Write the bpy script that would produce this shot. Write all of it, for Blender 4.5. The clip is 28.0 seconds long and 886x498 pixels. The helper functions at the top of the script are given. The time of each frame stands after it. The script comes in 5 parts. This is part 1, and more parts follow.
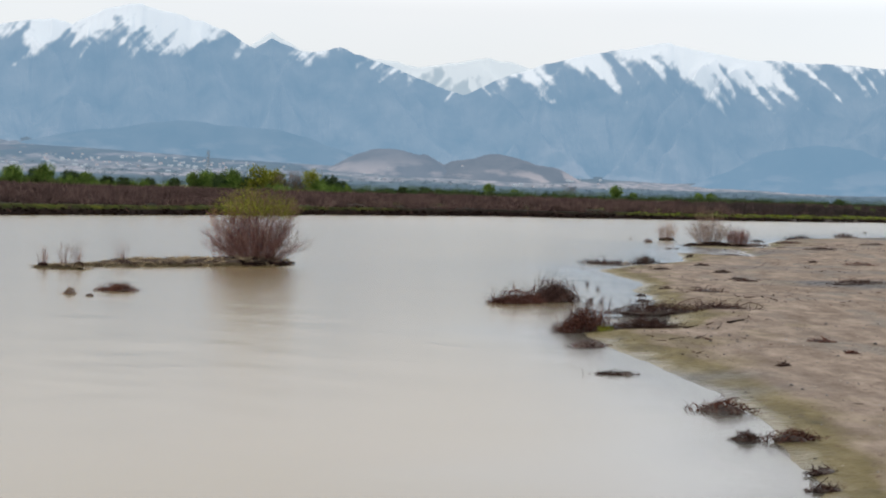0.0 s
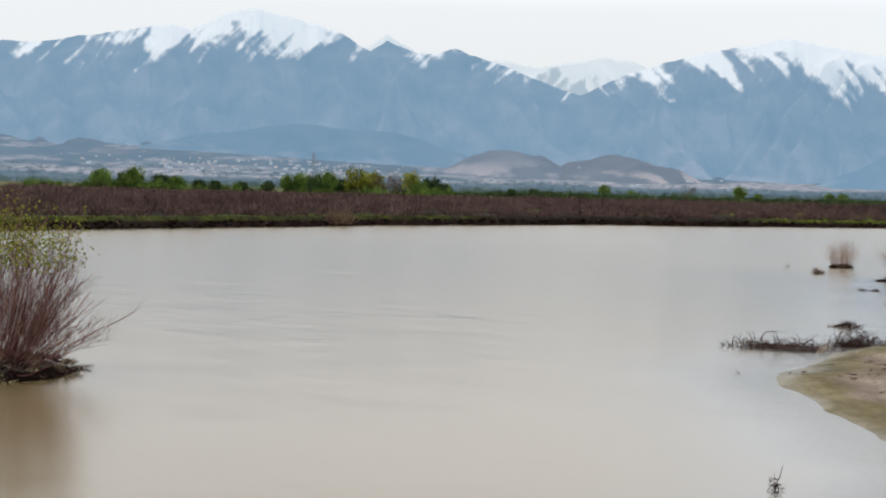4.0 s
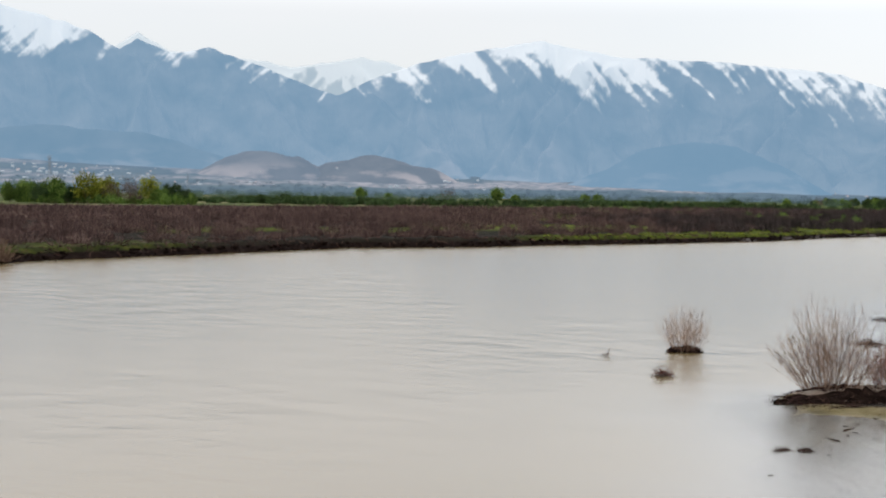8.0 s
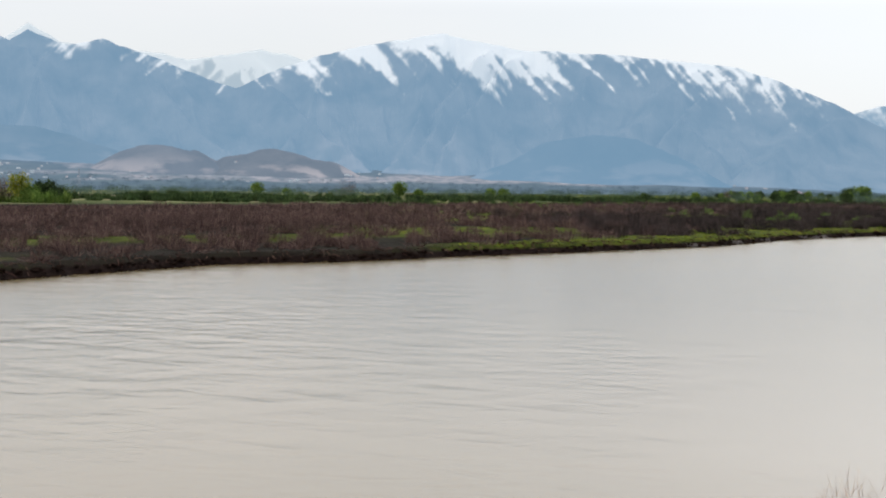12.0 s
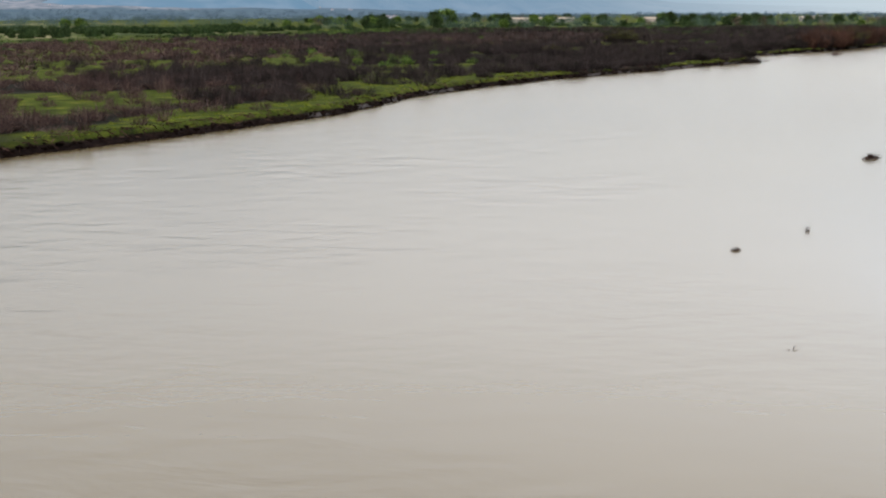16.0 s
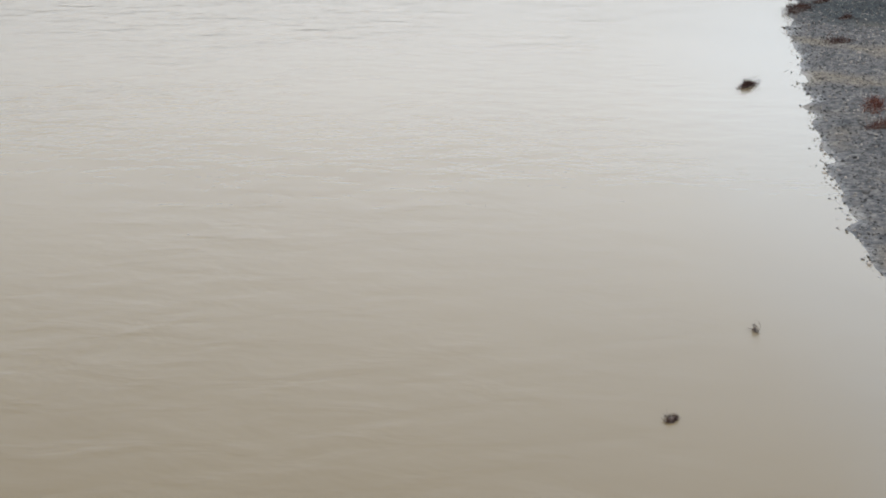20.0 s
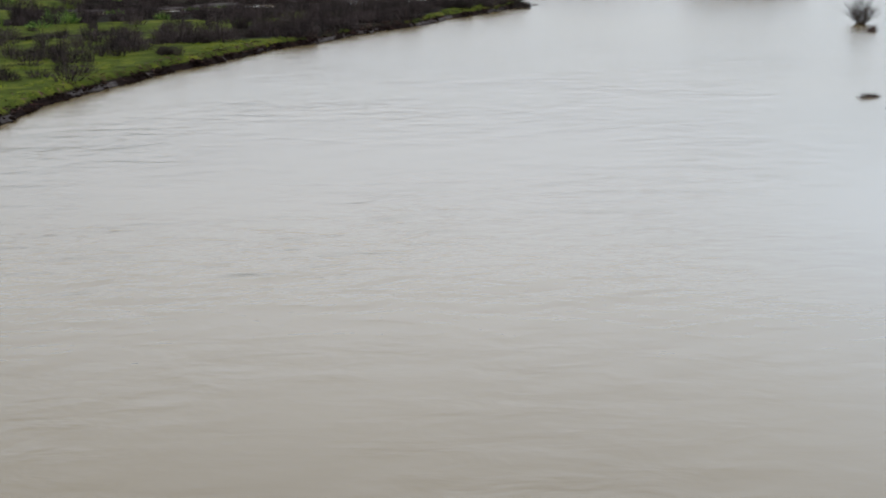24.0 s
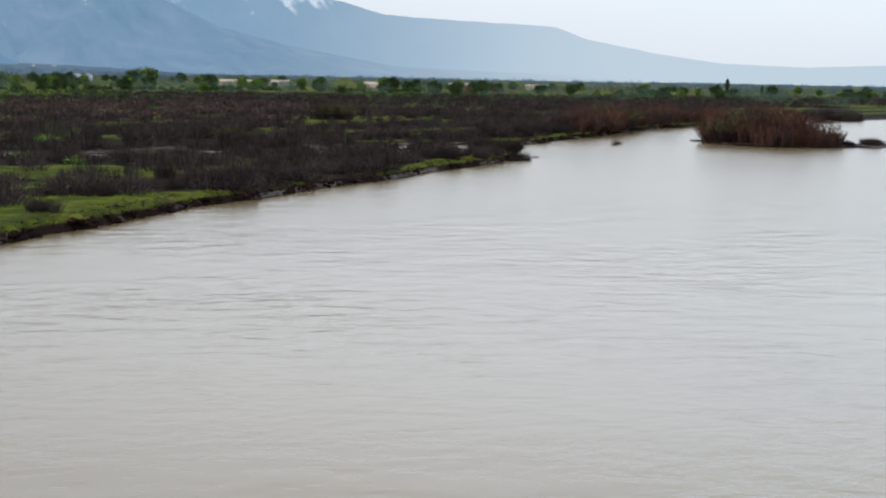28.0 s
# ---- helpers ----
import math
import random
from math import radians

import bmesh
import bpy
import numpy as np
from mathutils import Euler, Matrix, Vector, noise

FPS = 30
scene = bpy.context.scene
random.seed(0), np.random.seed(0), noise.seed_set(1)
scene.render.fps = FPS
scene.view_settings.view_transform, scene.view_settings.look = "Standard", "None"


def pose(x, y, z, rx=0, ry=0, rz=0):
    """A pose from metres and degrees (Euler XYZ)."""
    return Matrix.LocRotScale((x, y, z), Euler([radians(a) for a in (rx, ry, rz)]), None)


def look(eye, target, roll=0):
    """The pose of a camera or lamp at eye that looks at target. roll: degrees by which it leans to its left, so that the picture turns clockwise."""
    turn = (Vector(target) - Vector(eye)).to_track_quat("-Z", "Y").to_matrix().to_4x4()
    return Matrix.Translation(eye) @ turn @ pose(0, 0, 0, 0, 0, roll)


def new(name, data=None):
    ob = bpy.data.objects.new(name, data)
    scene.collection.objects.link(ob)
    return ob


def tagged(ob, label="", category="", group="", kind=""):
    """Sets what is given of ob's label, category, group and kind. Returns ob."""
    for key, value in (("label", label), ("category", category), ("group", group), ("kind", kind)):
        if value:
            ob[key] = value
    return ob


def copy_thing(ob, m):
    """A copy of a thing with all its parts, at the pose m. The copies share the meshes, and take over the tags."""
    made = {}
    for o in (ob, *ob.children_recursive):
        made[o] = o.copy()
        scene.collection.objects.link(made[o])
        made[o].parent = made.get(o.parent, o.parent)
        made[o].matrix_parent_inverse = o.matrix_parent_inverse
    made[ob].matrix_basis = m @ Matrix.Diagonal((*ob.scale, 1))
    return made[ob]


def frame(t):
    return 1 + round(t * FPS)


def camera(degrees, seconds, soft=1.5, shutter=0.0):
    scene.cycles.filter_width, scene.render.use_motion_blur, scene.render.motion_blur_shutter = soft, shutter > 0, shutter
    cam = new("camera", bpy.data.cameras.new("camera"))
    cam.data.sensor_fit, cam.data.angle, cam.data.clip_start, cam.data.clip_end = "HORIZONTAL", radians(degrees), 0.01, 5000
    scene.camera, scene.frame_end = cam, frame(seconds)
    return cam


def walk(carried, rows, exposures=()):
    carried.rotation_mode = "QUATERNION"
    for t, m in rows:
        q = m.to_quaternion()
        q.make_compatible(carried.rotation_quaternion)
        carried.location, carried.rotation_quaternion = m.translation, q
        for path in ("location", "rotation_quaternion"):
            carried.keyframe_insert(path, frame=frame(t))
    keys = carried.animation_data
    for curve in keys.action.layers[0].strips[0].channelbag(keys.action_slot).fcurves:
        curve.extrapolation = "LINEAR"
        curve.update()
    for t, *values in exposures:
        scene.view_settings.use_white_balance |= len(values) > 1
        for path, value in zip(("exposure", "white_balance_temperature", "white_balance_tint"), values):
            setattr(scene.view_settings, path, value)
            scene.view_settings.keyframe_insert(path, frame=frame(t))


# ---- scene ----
cam = camera(37.0, 28.0, soft=2.0)

# seconds, x, y, z of the flying camera, then heading (left positive), pitch and roll in degrees
PATH = [
    (0.0, 0.00, -0.00, 3.93, -0.00, -2.48, 1.77),
    (0.5, 0.37, 4.31, 3.92, 0.01, -2.45, 1.71),
    (1.0, 0.80, 8.97, 3.95, 0.03, -2.43, 1.66),
    (1.5, 1.22, 13.67, 3.91, 0.03, -2.44, 1.52),
    (2.0, 1.66, 18.58, 3.88, 0.33, -2.50, 1.54),
    (2.5, 1.97, 23.61, 3.92, 0.63, -2.54, 1.51),
    (3.0, 2.34, 28.86, 4.00, 3.10, -2.61, 1.48),
    (3.5, 2.71, 33.68, 4.12, 4.46, -2.58, 1.44),
    (4.0, 3.13, 38.32, 4.33, 5.09, -2.54, 1.44),
    (4.5, 3.57, 42.80, 4.61, 5.15, -2.50, 1.47),
    (5.0, 4.02, 47.13, 4.95, 4.82, -2.44, 1.52),
    (5.5, 4.43, 51.35, 5.34, 4.25, -2.38, 1.55),
    (6.0, 4.78, 55.46, 5.77, 3.61, -2.31, 1.52),
    (6.5, 5.05, 59.45, 6.07, 1.24, -2.30, 1.31),
    (7.0, 5.32, 63.31, 6.29, 0.08, -2.31, 1.19),
    (7.5, 5.62, 67.08, 6.40, -2.84, -2.32, 0.95),
    (8.0, 5.83, 70.85, 6.44, -5.26, -2.33, 0.87),
    (8.5, 6.17, 74.58, 6.39, -5.34, -2.37, 0.83),
    (9.0, 6.52, 78.44, 6.47, -5.39, -2.40, 0.83),
    (9.5, 7.04, 82.41, 6.70, -5.46, -2.47, 0.83),
    (10.0, 7.59, 86.53, 6.99, -5.93, -2.51, 0.85),
    (10.5, 8.11, 90.75, 7.26, -7.03, -2.55, 0.80),
    (11.0, 8.65, 94.89, 7.33, -8.21, -2.57, 0.87),
    (11.5, 9.18, 98.97, 7.29, -8.67, -2.61, 0.77),
    (12.0, 9.72, 102.97, 7.22, -9.49, -2.56, 0.59),
    (12.5, 10.30, 106.89, 7.20, -10.69, -2.52, 0.40),
    (13.0, 10.94, 110.70, 7.32, -12.24, -2.56, 0.27),
    (13.5, 11.66, 114.40, 7.65, -14.14, -2.74, 0.29),
    (14.0, 12.47, 117.96, 8.28, -16.43, -4.19, 0.49),
    (14.5, 13.33, 121.43, 9.07, -19.54, -5.60, 0.30),
    (15.0, 14.14, 125.01, 9.92, -22.84, -7.12, 0.25),
    (15.5, 15.13, 128.52, 10.72, -25.78, -8.66, 0.03),
    (16.0, 16.31, 132.07, 11.49, -27.13, -10.15, -0.22),
    (16.5, 17.76, 135.55, 12.14, -28.31, -11.58, -0.42),
    (17.0, 19.42, 139.02, 12.85, -30.26, -13.14, -0.34),
    (17.5, 21.21, 142.42, 13.56, -31.96, -14.61, -0.40),
    (18.0, 23.05, 145.87, 14.40, -33.06, -16.21, -0.05),
    (18.5, 24.91, 149.19, 15.24, -34.21, -17.81, 0.57),
    (19.0, 26.91, 152.52, 16.13, -35.51, -19.16, 0.95),
    (19.5, 29.01, 155.90, 16.97, -37.17, -20.16, 1.31),
    (20.0, 31.28, 159.34, 17.72, -38.47, -20.24, 1.64),
    (20.5, 33.44, 162.56, 18.01, -39.41, -19.58, 2.12),
    (21.0, 35.59, 165.62, 17.91, -39.48, -19.41, 2.03),
    (21.5, 37.80, 168.67, 17.58, -39.49, -19.56, 1.66),
    (22.0, 40.21, 171.84, 17.23, -39.35, -19.02, 1.08),
    (22.5, 42.79, 175.14, 16.86, -39.13, -17.99, 0.47),
    (23.0, 45.55, 178.56, 16.45, -38.91, -16.67, -0.05),
    (23.5, 48.46, 182.13, 16.01, -38.74, -15.26, -0.32),
    (24.0, 51.52, 185.83, 15.53, -38.71, -13.95, -0.17),
    (24.5, 54.78, 189.55, 15.03, -38.71, -12.78, 0.26),
    (25.0, 58.11, 193.31, 14.51, -38.66, -11.72, 0.49),
    (25.5, 61.49, 197.11, 13.94, -38.64, -11.58, 0.62),
    (26.0, 64.78, 201.00, 13.41, -38.64, -11.55, 0.76),
    (26.5, 68.16, 204.94, 12.98, -38.66, -11.54, 0.82),
    (27.0, 71.55, 208.92, 12.71, -38.75, -11.62, 0.81),
    (27.5, 74.87, 212.95, 12.62, -38.87, -10.56, 0.83),
    (28.0, 78.15, 216.94, 12.68, -39.14, -7.46, 1.13),
]


def flight(x, y, z, yaw, pitch, roll):
    a, b = radians(yaw), radians(pitch)
    way = (-math.sin(a) * math.cos(b), math.cos(a) * math.cos(b), math.sin(b))
    return look((x, y, z), (x + way[0], y + way[1], z + way[2]), roll)


EXPOSURES = [(0.0, 0.02, 6550, 11), (10.0, 0.03, 6550, 11), (14.0, 0.0, 6500, 11), (16.0, -0.08, 6450, 11), (18.0, -0.12, 6400, 11), (20.0, 0.03, 6300, 10), (21.5, 0.0, 6250, 10), (24.0, -0.20, 6050, 10), (28.0, -0.15, 6050, 10)]
walk(cam, [(row[0], flight(*row[1:])) for row in PATH], EXPOSURES)

# ---- light: bright overcast sky with a veiled sun ----
SUN_ELEV, SUN_ROT = radians(42), radians(258)
world = bpy.data.worlds.new("overcast_sky")
scene.world = world
world.use_nodes = True
wn, wl = world.node_tree.nodes, world.node_tree.links
wn.clear()
w_out = wn.new("ShaderNodeOutputWorld")
w_bg = wn.new("ShaderNodeBackground")
w_sky = wn.new("ShaderNodeTexSky")
w_sky.sky_type, w_sky.sun_disc = "NISHITA", False
w_sky.sun_elevation, w_sky.sun_rotation = SUN_ELEV, SUN_ROT
w_sky.air_density, w_sky.dust_density = 1.0, 4.0
w_sky_bg = wn.new("ShaderNodeBackground")
wl.new(w_sky.outputs["Color"], w_sky_bg.inputs["Color"])
w_sky_bg.inputs["Strength"].default_value = 0.05
w_tc = wn.new("ShaderNodeTexCoord")
w_noise = wn.new("ShaderNodeTexNoise")
w_noise.inputs["Scale"].default_value = 1.6
w_noise.inputs["Detail"].default_value = 5
w_map = wn.new("ShaderNodeMapping")
w_map.inputs["Scale"].default_value = (1, 1, 3)
wl.new(w_tc.outputs["Generated"], w_map.inputs["Vector"])
wl.new(w_map.outputs["Vector"], w_noise.inputs["Vector"])
w_ramp = wn.new("ShaderNodeValToRGB")
w_ramp.color_ramp.elements[0].position, w_ramp.color_ramp.elements[0].color = 0.3, (0.88, 0.935, 0.965, 1)
w_ramp.color_ramp.elements[1].position, w_ramp.color_ramp.elements[1].color = 0.75, (1.0, 1.0, 1.0, 1)
wl.new(w_noise.outputs["Fac"], w_ramp.inputs["Fac"])
wl.new(w_ramp.outputs["Color"], w_bg.inputs["Color"])
# an overcast sky grows brighter from the horizon to the zenith
w_sep = wn.new("ShaderNodeSeparateXYZ")
wl.new(w_tc.outputs["Generated"], w_sep.inputs[0])
w_lift = wn.new("ShaderNodeMapRange")
w_lift.inputs["From Min"].default_value, w_lift.inputs["From Max"].default_value = 0.131, 0.20
w_lift.interpolation_type = "SMOOTHSTEP"
w_lift.inputs["To Min"].default_value, w_lift.inputs["To Max"].default_value = 0.75, 1.52
wl.new(w_sep.outputs["Z"], w_lift.inputs["Value"])
# the cloud is thinner and brighter towards the east
w_dot = wn.new("ShaderNodeVectorMath")
w_dot.operation = "DOT_PRODUCT"
w_dot.inputs[1].default_value = (0.966, 0.259, 0.0)
wl.new(w_tc.outputs["Generated"], w_dot.inputs[0])
w_east = wn.new("ShaderNodeMapRange")
w_east.interpolation_type = "SMOOTHSTEP"
w_east.inputs["From Min"].default_value, w_east.inputs["From Max"].default_value = 0.3, 1.0
w_east.inputs["To Min"].default_value, w_east.inputs["To Max"].default_value = 0.0, 1.0
wl.new(w_dot.outputs["Value"], w_east.inputs["Value"])
w_gain = wn.new("ShaderNodeMath")
w_gain.operation = "MULTIPLY_ADD"
wl.new(w_east.outputs[0], w_gain.inputs[0])
w_gain.inputs[1].default_value, w_gain.inputs[2].default_value = 0.8, 0.88
w_high = wn.new("ShaderNodeMath")
w_high.operation = "SUBTRACT"
wl.new(w_lift.outputs[0], w_high.inputs[0])
w_high.inputs[1].default_value = 0.75
w_sum = wn.new("ShaderNodeMath")
w_sum.operation = "MULTIPLY_ADD"
wl.new(w_high.outputs[0], w_sum.inputs[0])
wl.new(w_gain.outputs[0], w_sum.inputs[1])
w_base = wn.new("ShaderNodeMath")
w_base.operation = "MULTIPLY_ADD"
wl.new(w_east.outputs[0], w_base.inputs[0])
w_base.inputs[1].default_value, w_base.inputs[2].default_value = 0.17, 0.75
wl.new(w_base.outputs[0], w_sum.inputs[2])
wl.new(w_sum.outputs[0], w_bg.inputs["Strength"])
w_add = wn.new("ShaderNodeAddShader")
wl.new(w_bg.outputs[0], w_add.inputs[0])
wl.new(w_sky_bg.outputs[0], w_add.inputs[1])
wl.new(w_add.outputs[0], w_out.inputs["Surface"])

sun = new("sun", bpy.data.lights.new("sun", "SUN"))
sun.data.energy, sun.data.angle, sun.data.color = 0.55, radians(14), (1.0, 0.96, 0.9)
sun.matrix_world = look((0, 0, 0), (math.sin(SUN_ROT) * -math.cos(SUN_ELEV), -math.cos(SUN_ROT) * math.cos(SUN_ELEV), -math.sin(SUN_ELEV)))

rng = np.random.default_rng(7)


# ---- materials ----
class Nodes:
    """A small builder for node materials."""

    def __init__(self, name):
        self.mat = bpy.data.materials.new(name)
        self.mat.use_nodes = True
        self.tree = self.mat.node_tree
        self.tree.nodes.clear()
        self.out = self.tree.nodes.new("ShaderNodeOutputMaterial")

    def add(self, kind, **sockets):
        n = self.tree.nodes.new(kind)
        for key, value in sockets.items():
            self.put(n, key.replace("_", " "), value)
        return n

    def put(self, n, key, value):
        s = n.inputs[int(key)] if key.isdigit() else n.inputs[key]
        if isinstance(value, bpy.types.NodeSocket):
            self.tree.links.new(value, s)
        else:
            s.default_value = value

    def position(self):
        return self.tree.nodes.new("ShaderNodeNewGeometry").outputs["Position"]

    def noise(self, scale, detail=4.0, stretch=None, vector=None, rough=0.55, turn=None, warp=0.0):
        v = vector or self.position()
        if turn is not None:
            m = self.add("ShaderNodeMapping")
            m.vector_type = "TEXTURE"
            self.put(m, "Vector", v)
            m.inputs["Rotation"].default_value = (0, 0, radians(turn))
            m.inputs["Scale"].default_value = stretch
            v = m.outputs[0]
        elif stretch:
            m = self.add("ShaderNodeMapping")
            self.put(m, "Vector", v)
            m.inputs["Scale"].default_value = stretch
            v = m.outputs[0]
        n = self.add("ShaderNodeTexNoise", Scale=scale, Detail=detail, Roughness=rough, Distortion=warp)
        self.put(n, "Vector", v)
        return n.outputs["Fac"]

    def ramp(self, fac, stops):
        n = self.add("ShaderNodeValToRGB")
        self.put(n, "Fac", fac)
        el = n.color_ramp.elements
        while len(el) < len(stops):
            el.new(0.5)
        for e, (p, c) in zip(el, stops):
            e.position = p
            e.color = (c, c, c, 1) if isinstance(c, (int, float)) else (*c, 1)
        return n.outputs["Color"]

    def mix(self, fac, a, b):
        n = self.tree.nodes.new("ShaderNodeMix")
        n.data_type = "RGBA"
        for i, v in ((0, fac), (6, a), (7, b)):
            if isinstance(v, bpy.types.NodeSocket):
                self.tree.links.new(v, n.inputs[i])
            else:
                n.inputs[i].default_value = v if i == 0 else (*v, 1)
        return n.outputs[2]

    def math(self, op, a, b=0.0, clamp=False):
        n = self.tree.nodes.new("ShaderNodeMath")
        n.operation, n.use_clamp = op, clamp
        self.put(n, "0", a)
        self.put(n, "1", b)
        return n.outputs[0]

    def attribute(self, name):
        n = self.tree.nodes.new("ShaderNodeAttribute")
        n.attribute_name = name
        return n.outputs["Fac"]

    def bump(self, height, strength, distance):
        n = self.add("ShaderNodeBump", Strength=strength, Distance=distance)
        self.put(n, "Height", height)
        return n.outputs[0]

    def surface(self, color, rough=0.9, normal=None, specular=0.3, metallic=0.0):
        n = self.add("ShaderNodeBsdfPrincipled")
        self.put(n, "Base Color", color if isinstance(color, bpy.types.NodeSocket) else (*color, 1))
        self.put(n, "Roughness", rough)
        self.put(n, "Specular IOR Level", specular)
        self.put(n, "Metallic", metallic)
        if normal is not None:
            self.put(n, "Normal", normal)
        self.tree.links.new(n.outputs[0], self.out.inputs["Surface"])
        return n


def plant_mat(name, dark, light, third=None):
    """Bark, twigs or leaves: colour varies from piece to piece and from bush to bush."""
    m = Nodes(name)
    g = m.tree.nodes.new("ShaderNodeNewGeometry")
    stops = [(0.0, dark), (1.0, light)] if third is None else [(0.0, dark), (0.6, light), (1.0, third)]
    c = m.ramp(g.outputs["Random Per Island"], stops)
    patch = m.ramp(m.noise(0.12, 3), [(0.34, 0.58), (0.66, 1.3)])
    mul = m.tree.nodes.new("ShaderNodeMix")
    mul.data_type, mul.blend_type = "RGBA", "MULTIPLY"
    mul.inputs[0].default_value = 1.0
    m.tree.links.new(c, mul.inputs[6])
    m.tree.links.new(patch, mul.inputs[7])
    m.surface(mul.outputs[2], 0.9, None, 0.06)
    return m.mat


TWIG_PURPLE = plant_mat("purple_brown_twig", (0.022, 0.014, 0.014), (0.082, 0.049, 0.043), (0.155, 0.106, 0.088))
TWIG_GREY = plant_mat("grey_brown_twig", (0.010, 0.0075, 0.0075), (0.036, 0.027, 0.026), (0.075, 0.06, 0.053))
TWIG_TAN = plant_mat("tan_willow_rod", (0.07, 0.04, 0.029), (0.205, 0.13, 0.092), (0.31, 0.215, 0.155))
TWIG_WINE = plant_mat("wine_red_willow_rod", (0.05, 0.022, 0.022), (0.17, 0.078, 0.07), (0.29, 0.18, 0.135))
TWIG_RUST = plant_mat("rust_red_willow_twig", (0.026, 0.013, 0.011), (0.082, 0.039, 0.029), (0.125, 0.076, 0.049))
DRIFT_DARK = plant_mat("wet_driftwood", (0.009, 0.005, 0.005), (0.04, 0.02, 0.017), (0.10, 0.06, 0.045))
DRIFT_RED = plant_mat("reddish_driftwood", (0.018, 0.007, 0.006), (0.07, 0.026, 0.02), (0.15, 0.075, 0.05))
DRIFT_PALE = plant_mat("bleached_driftwood", (0.16, 0.12, 0.09), (0.38, 0.31, 0.24))
LEAF_YELLOW = plant_mat("yellow_green_leaf", (0.08, 0.105, 0.012), (0.18, 0.195, 0.022), (0.27, 0.24, 0.04))
LEAF_GREEN = plant_mat("spring_green_leaf", (0.03, 0.06, 0.012), (0.09, 0.15, 0.03), (0.17, 0.22, 0.05))
LEAF_DULL = plant_mat("dull_green_leaf", (0.012, 0.026, 0.010), (0.036, 0.062, 0.022), (0.075, 0.105, 0.036))
LEAF_BROWN = plant_mat("brown_bare_crown", (0.05, 0.032, 0.025), (0.11, 0.075, 0.055), (0.16, 0.115, 0.08))
LEAF_RUST = plant_mat("rusty_catkin", (0.10, 0.04, 0.02), (0.20, 0.09, 0.045), (0.26, 0.15, 0.06))
GRASS_BLADE = plant_mat("grass_blade", (0.05, 0.078, 0.006), (0.12, 0.155, 0.012), (0.2, 0.19, 0.03))
STRAW = plant_mat("dry_straw", (0.20, 0.15, 0.09), (0.40, 0.32, 0.2))
BARK = plant_mat("tree_bark", (0.04, 0.03, 0.025), (0.12, 0.09, 0.07))


def mud_mat():
    m = Nodes("dark_wet_mud")
    c = m.ramp(m.noise(3.5, 6), [(0.3, (0.018, 0.012, 0.01)), (0.7, (0.07, 0.045, 0.032))])
    m.surface(c, 0.55, m.bump(m.noise(9, 6), 0.7, 0.06), 0.4)
    return m.mat


def soil_mat():
    m = Nodes("dark_bank_earth")
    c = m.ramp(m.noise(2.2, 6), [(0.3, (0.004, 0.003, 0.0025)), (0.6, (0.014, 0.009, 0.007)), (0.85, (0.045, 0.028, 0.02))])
    m.surface(c, 1.0, m.bump(m.noise(7, 6), 0.8, 0.08), 0.0)
    return m.mat


def water_mat():
    m = Nodes("muddy_river_water")
    silt = m.ramp(m.noise(0.018, 4, (1.0, 0.55, 1.0)), [(0.3, (0.108, 0.0765, 0.0345)), (0.7, (0.149, 0.1105, 0.056))])
    sky_rim = m.attribute("sky_rim")
    # grey-blue base tint along the bar stands in for mirrored sky
    silt = m.mix(m.math("MULTIPLY", sky_rim, 0.7), silt, (0.100, 0.104, 0.108))
    swell = m.noise(0.30, 3, (0.7, 1.0, 1.0))
    # short wind waves whose crests lie across the reach
    chop = m.noise(0.62, 3, (2.1, 1.0, 1.0), None, 0.5, -34, 0.5)
    cross = m.noise(1.9, 2, (2.2, 1.0, 1.0), None, 0.5, -52)
    calm = m.ramp(m.noise(0.045, 4), [(0.36, 0.25), (0.66, 1.0)])
    still = m.math("SUBTRACT", 1.0, m.math("MULTIPLY", m.attribute("shelter"), 0.7))
    h = m.math("MULTIPLY", m.math("SUBTRACT", swell, 0.5), 0.8)
    h = m.math("ADD", h, m.math("MULTIPLY", m.math("SUBTRACT", chop, 0.5), 0.62))
    h = m.math("ADD", h, m.math("MULTIPLY", m.math("SUBTRACT", cross, 0.5), 0.07))
    h = m.math("MULTIPLY", m.math("MULTIPLY", h, calm), m.attribute("ruffle"))
    rough = m.math("ADD", m.math("MULTIPLY", still, 0.05), 0.16)
    n = m.surface(silt, rough, m.bump(h, 0.42, 0.6), 0.5)
    m.put(n, "IOR", 1.43)
    m.put(n, "Specular IOR Level", m.math("ADD", 0.5, m.math("MULTIPLY", sky_rim, 0.22)))
    # the last hand's breadth of water over the sand lets the bottom through
    clear = m.add("ShaderNodeBsdfTransparent")
    s = m.add("ShaderNodeMixShader")
    m.put(s, "0", m.math("MULTIPLY", m.attribute("shoal"), 0.8))
    m.tree.links.new(n.outputs[0], s.inputs[1])
    film = m.add("ShaderNodeMixShader")
    gloss = m.add("ShaderNodeBsdfGlossy", Roughness=0.17)
    m.put(film, "0", m.add("ShaderNodeFresnel", IOR=1.36).outputs[0])
    m.tree.links.new(clear.outputs[0], film.inputs[1])
    m.tree.links.new(gloss.outputs[0], film.inputs[2])
    m.tree.links.new(film.outputs[0], s.inputs[2])
    m.tree.links.new(s.outputs[0], m.out.inputs["Surface"])
    return m.mat


